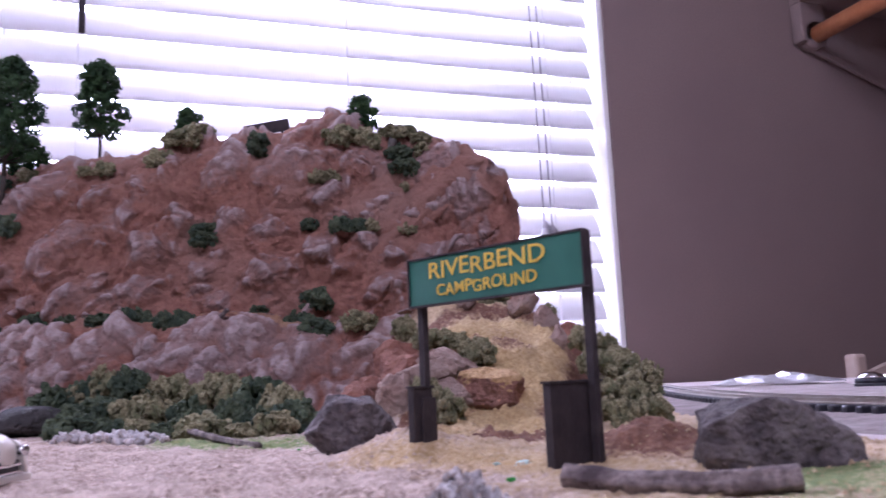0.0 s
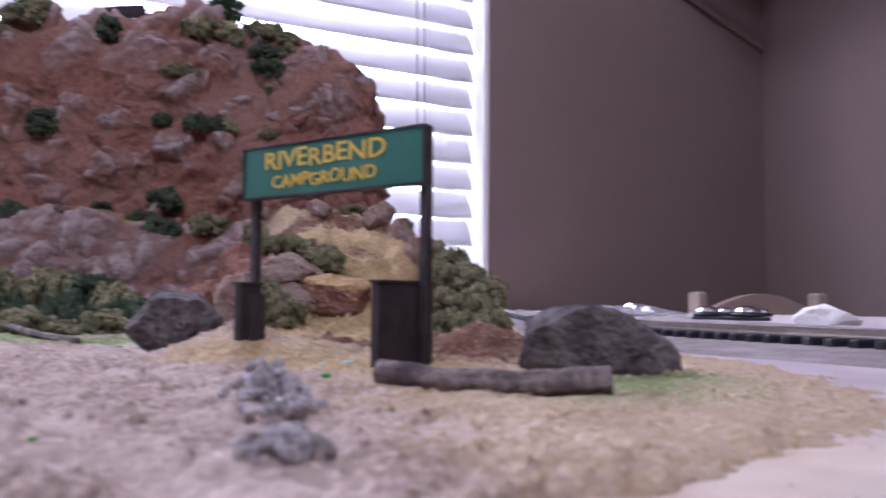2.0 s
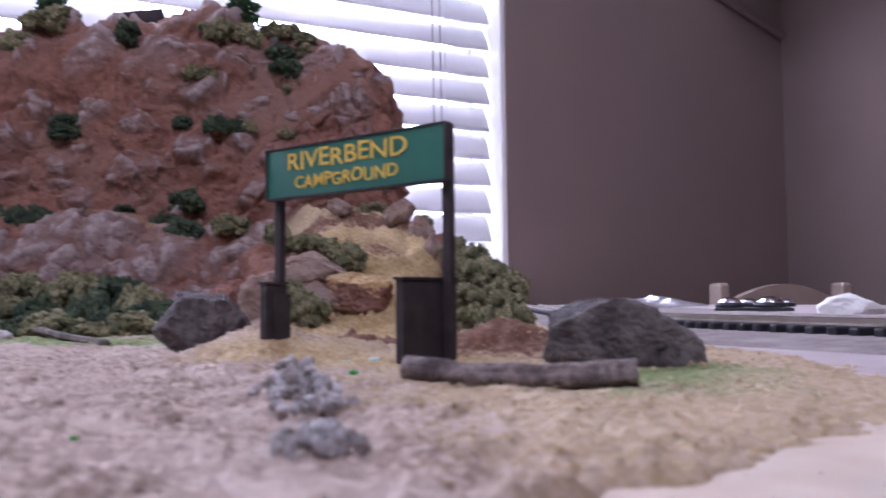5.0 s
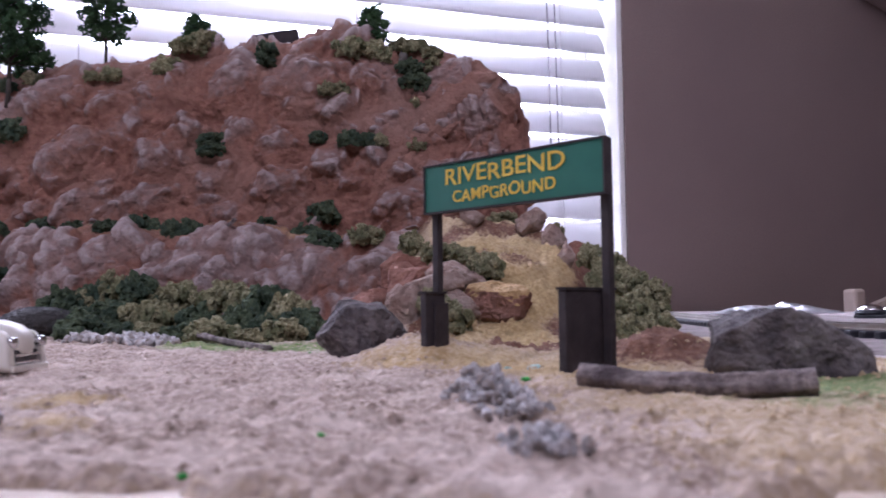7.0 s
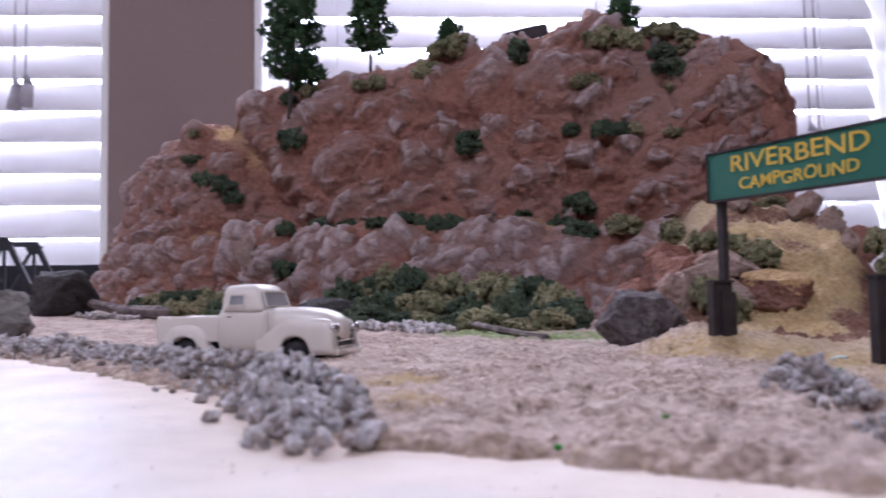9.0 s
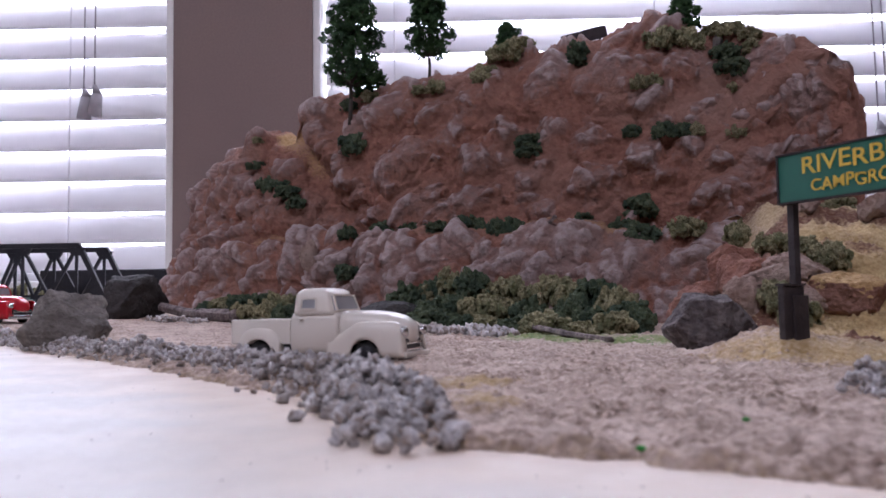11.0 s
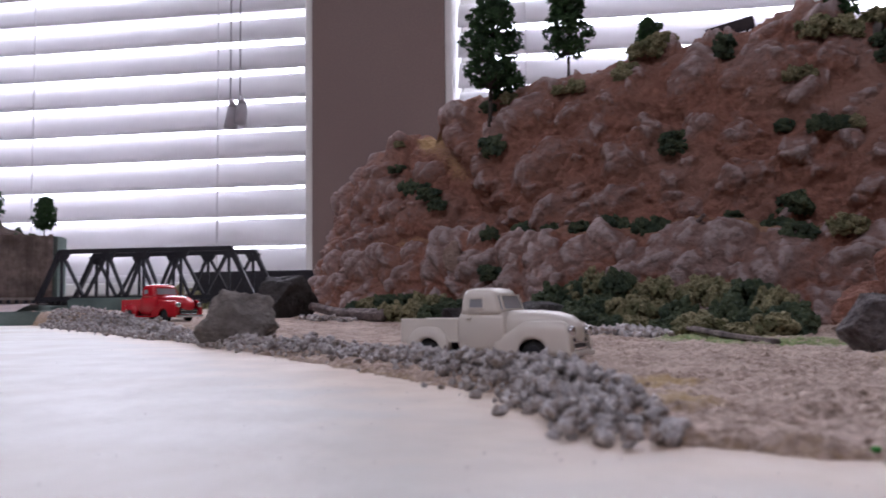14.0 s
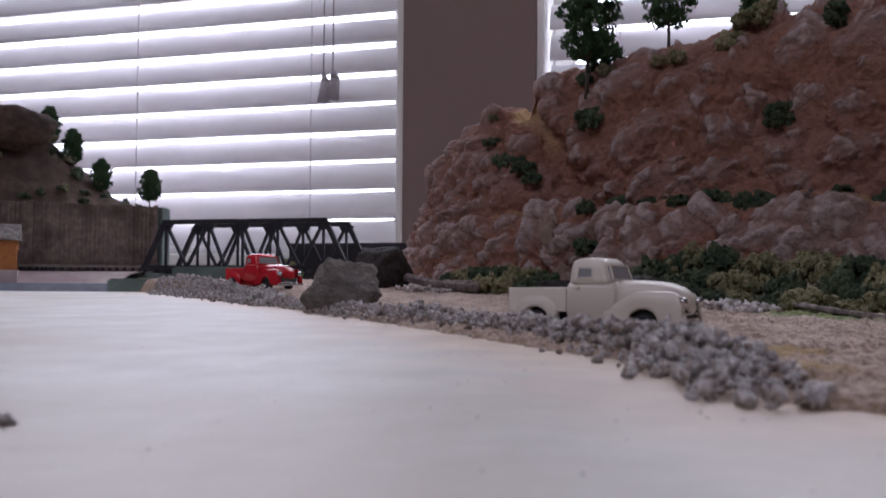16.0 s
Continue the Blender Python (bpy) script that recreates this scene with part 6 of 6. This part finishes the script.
def bridge():
    br = thing("truss_bridge", "black plastic pony truss railway bridge", "bridge")
    L, z0, z1, x0 = 0.2365, 0.0228, 0.0725, -0.5740
    n = 6
    xb = [x0 + L * k / n for k in range(n + 1)]
    for y in (0.774, 0.836):
        beam("bottom_chord", (xb[0], y, z0 + 0.002), (xb[-1], y, z0 + 0.002), 0.0042, 0.004, M_BLACK, br)
        beam("top_chord", (xb[1] - 0.014, y, z1), (xb[-2] + 0.014, y, z1), 0.0048, 0.0045, M_BLACK, br)
        beam("end_post", (xb[0] + 0.002, y, z0), (xb[1] - 0.013, y, z1), 0.0048, 0.0045, M_BLACK, br)
        beam("end_post", (xb[-1] - 0.002, y, z0), (xb[-2] + 0.013, y, z1), 0.0048, 0.0045, M_BLACK, br)
        tops = [xb[1] - 0.011, xb[2], xb[3], xb[4], xb[5] + 0.011]
        for k, tx in enumerate(tops):
            beam("vertical", (tx, y, z0), (tx, y, z1 - 0.002), 0.0026, 0.0020, M_BLACK, br)
            bm = bmesh.new()
            q = [bm.verts.new(c) for c in ((tx - 0.0085, y - 0.0016, z1 - 0.002), (tx + 0.0085, y - 0.0016, z1 - 0.002), (tx + 0.004, y - 0.0016, z1 - 0.0095), (tx - 0.004, y - 0.0016, z1 - 0.0095))]
            f = bm.faces.new(q)
            e = bmesh.ops.extrude_face_region(bm, geom=[f])
            for v in e["geom"]:
                if isinstance(v, bmesh.types.BMVert):
                    v.co.y += 0.0032
            part("gusset", bm, M_BLACK, br)
        mids = [(tops[k] + tops[k + 1]) / 2 for k in range(4)]
        for k, mx in enumerate(mids):
            beam("diagonal", (tops[k], y, z1 - 0.002), (mx, y, z0 + 0.002), 0.0034, 0.0026, M_BLACK, br)
            beam("diagonal", (tops[k + 1], y, z1 - 0.002), (mx, y, z0 + 0.002), 0.0034, 0.0026, M_BLACK, br)
    for x in xb:
        beam("floor_beam", (x, 0.778, z0 - 0.002), (x, 0.832, z0 - 0.002), 0.004, 0.004, M_BLACK, br)
    return br


bridge()
for x0, x1 in ((-0.600, -0.562), (-0.345, -0.300)):
    tagged(box("bridge_abutment", x0, x1, 0.765, 0.845, 0.0, 0.0186, M_FOAM, None, 0.002), "teal foam abutment under the bridge", "abutment", "bridge abutments")
tagged(box("black_board", -0.485, -0.24, 0.945, 0.957, 0.0, 0.0575, M_BLACK, None, 0.0015), "black fascia board behind the bridge", "board")
slab("foam_slab", [(-0.345, 0.70), (-0.24, 0.70), (-0.24, 0.94), (-0.345, 0.94)], -0.001, 0.0184, M_HILL, "brown earth bank beside the bridge", "earth bank")
for x, y, r in ((-0.474, 0.868, 0.019), (-0.452, 0.875, 0.015), (-0.492, 0.880, 0.013)):
    ob = bush(x, y, 0.02, r, 1.0, 1.5, "bushes behind the bridge", "olive grey foam shrub standing behind the bridge")
    ob.location = (x, y, 0.006)
for x, y, r in ((-0.300, 0.93, 0.011), (-0.275, 0.90, 0.012), (-0.262, 0.93, 0.010)):
    ob = bush(x, y, 0.02, r, 0.0, 0.8, "bushes beside the black board", "dark green moss tuft on the earth bank")
    ob.location = (x, y, 0.019)

# retaining wall of upright reeds
wa, wb = Vector((-0.588, 0.817)), Vector((-0.96, 0.515))
wd = (wb - wa).normalized()
wn_ = Vector((wd.y, -wd.x))
rw = thing("retaining_wall", "brown reed-textured retaining wall below the hill", "wall", m=pose(wa.x, wa.y, 0, 0, 0, math.degrees(math.atan2(wd.y, wd.x))))
LW_ = (wb - wa).length
for a, b in ((0.0, 0.125), (0.127, 0.25), (0.252, LW_)):
    vs, fs = [], []
    n = int((b - a) / 0.0011)
    for i in range(n + 1):
        x = a + (b - a) * i / n
        o = 0.0011 * abs(math.sin(i * math.pi / 4)) + 0.0007 * noise.noise(Vector((x * 400, 2, 0)))
        for z in (0.019, 0.05, 0.075, 0.0935 + 0.0009 * noise.noise(Vector((x * 300, 5, 0)))):
            vs.append((x, o + 0.0006 * noise.noise(Vector((x * 200, z * 60, 1))), z))
        vs.append((x, -0.006, 0.0935))
    for i in range(n):
        for j in range(4):
            k = i * 5 + j
            fs.append((k, k + 1, k + 6, k + 5))
    mesh_ob("reed_panel", vs, fs, M_FENCE, rw)
for x in (0.0, 0.126, 0.251):
    box("post", x - 0.0022, x + 0.0022, -0.004, 0.0032, 0.019, 0.095, M_FENCE, rw, 0.0005)
tagged(slab("foam_slab", [(-0.590, 0.821), (-0.584, 0.824), (-0.586, 0.842), (-0.60, 0.842)], 0.019, 0.0935, M_FOAM, "teal foam end of the retaining wall", "foam slab"), "teal foam end of the retaining wall")

# hill above the wall
vs, fs = [], []
n0, n1 = 90, 50
for i in range(n0):
    u = i / (n0 - 1)
    for j in range(n1):
        v = j / (n1 - 1)
        q = wa + wd * (u * 0.46) + wn_ * (0.008 + v * 0.17)
        up = 0.089 + 0.107 * smooth(0.0, 0.16, u * 0.46) * smooth(-0.02, 0.50, v)
        if u < 0.02:
            up = 0.075
        p = Vector((q.x, q.y, up))
        h = 0.010 * noise.noise(p * 30) + 0.006 * noise.noise(p * 75) + 0.0025 * noise.noise(p * 190)
        vs.append((q.x, q.y, up + h * smooth(0.0, 0.1, v)))
for i in range(n0 - 1):
    for j in range(n1 - 1):
        k = i * n1 + j
        fs.append((k, k + 1, k + n1 + 1, k + n1))
HILL = tagged(mesh_ob("hill", vs, fs, M_HILL, None, True), "dark brown earth hill above the retaining wall", "hill", kind="structure")
SURF_HILL = tree_of(HILL)


def hill_z(x, y):
    hit = SURF_HILL.ray_cast(Vector((x, y, 0.5)), Vector((0, 0, -1)))[0]
    return hit.z if hit else 0.09


q = wa + wd * 0.150 + wn_ * 0.060
rock("boulder", "brown rounded rock on the hill", M_HILL, q.x, q.y, 0.046, 0.034, 0.026, 95, 35, 0, 0.35, 4, z=hill_z(q.x, q.y), cut=0.2)
for al, pe, h, s in ((0.112, 0.095, 0.044, 21), (0.086, 0.085, 0.044, 22), (0.055, 0.075, 0.042, 23), (0.006, 0.006, 0.042, 24)):
    q = wa + wd * al + wn_ * pe
    tree(q.x, q.y, hill_z(q.x, q.y) - 0.003 if al > 0.01 else 0.0935, h, [(0.18, 0.007), (0.32, 0.0115), (0.6, 0.0115), (0.85, 0.0085), (1.0, 0.003)], s, 0, 0.5, "small dark green model tree on the brown hill", "trees on the hill")
for k in range(80):
    u, v = random.Random(900 + k).random(), random.Random(1900 + k).random()
    q = wa + wd * (0.012 + u * 0.40) + wn_ * (0.010 + v * 0.10)
    ob = bush(q.x, q.y, 0.1, 0.0045 + 0.004 * v, 0.5, 1.1, "scrub on the hill", "dull olive scrub on the brown hill", True)
    ob.location = (q.x, q.y, hill_z(q.x, q.y))

# small orange shed by the line
sd = thing("shed", "small orange wooden model shed with a grey roof", "shed", m=pose(-0.682, 0.686, 0.0, 0, 0, 38))
box("foundation", -0.021, 0.021, -0.016, 0.016, 0.0078, 0.0205, M_ROAD, sd, 0.0006, "pinkish plaster base")
box("wall", -0.020, 0.020, -0.015, 0.015, 0.0206, 0.052, M_ORANGE, sd, 0.0006)
bm = bmesh.new()
q = [bm.verts.new(c) for c in ((-0.023, -0.019, 0.050), (0.023, -0.019, 0.050), (0.023, 0, 0.067), (-0.023, 0, 0.067), (0.023, 0.019, 0.050), (-0.023, 0.019, 0.050))]
bm.faces.new((q[0], q[1], q[2], q[3]))
bm.faces.new((q[3], q[2], q[4], q[5]))
bm.faces.new((q[1], q[4], q[2]))
bm.faces.new((q[0], q[3], q[5]))
bm.faces.new((q[0], q[5], q[4], q[1]))
part("roof", bm, M_GREYROCK, sd, "grey pitched roof")
box("door", 0.0202, 0.0212, -0.006, 0.006, 0.0206, 0.040, M_POST, sd, 0.0003)
for x in (-0.018, -0.006, 0.006, 0.018):
    box("batten", x - 0.001, x + 0.001, -0.0162, -0.0152, 0.0206, 0.050, M_ORANGE, sd)
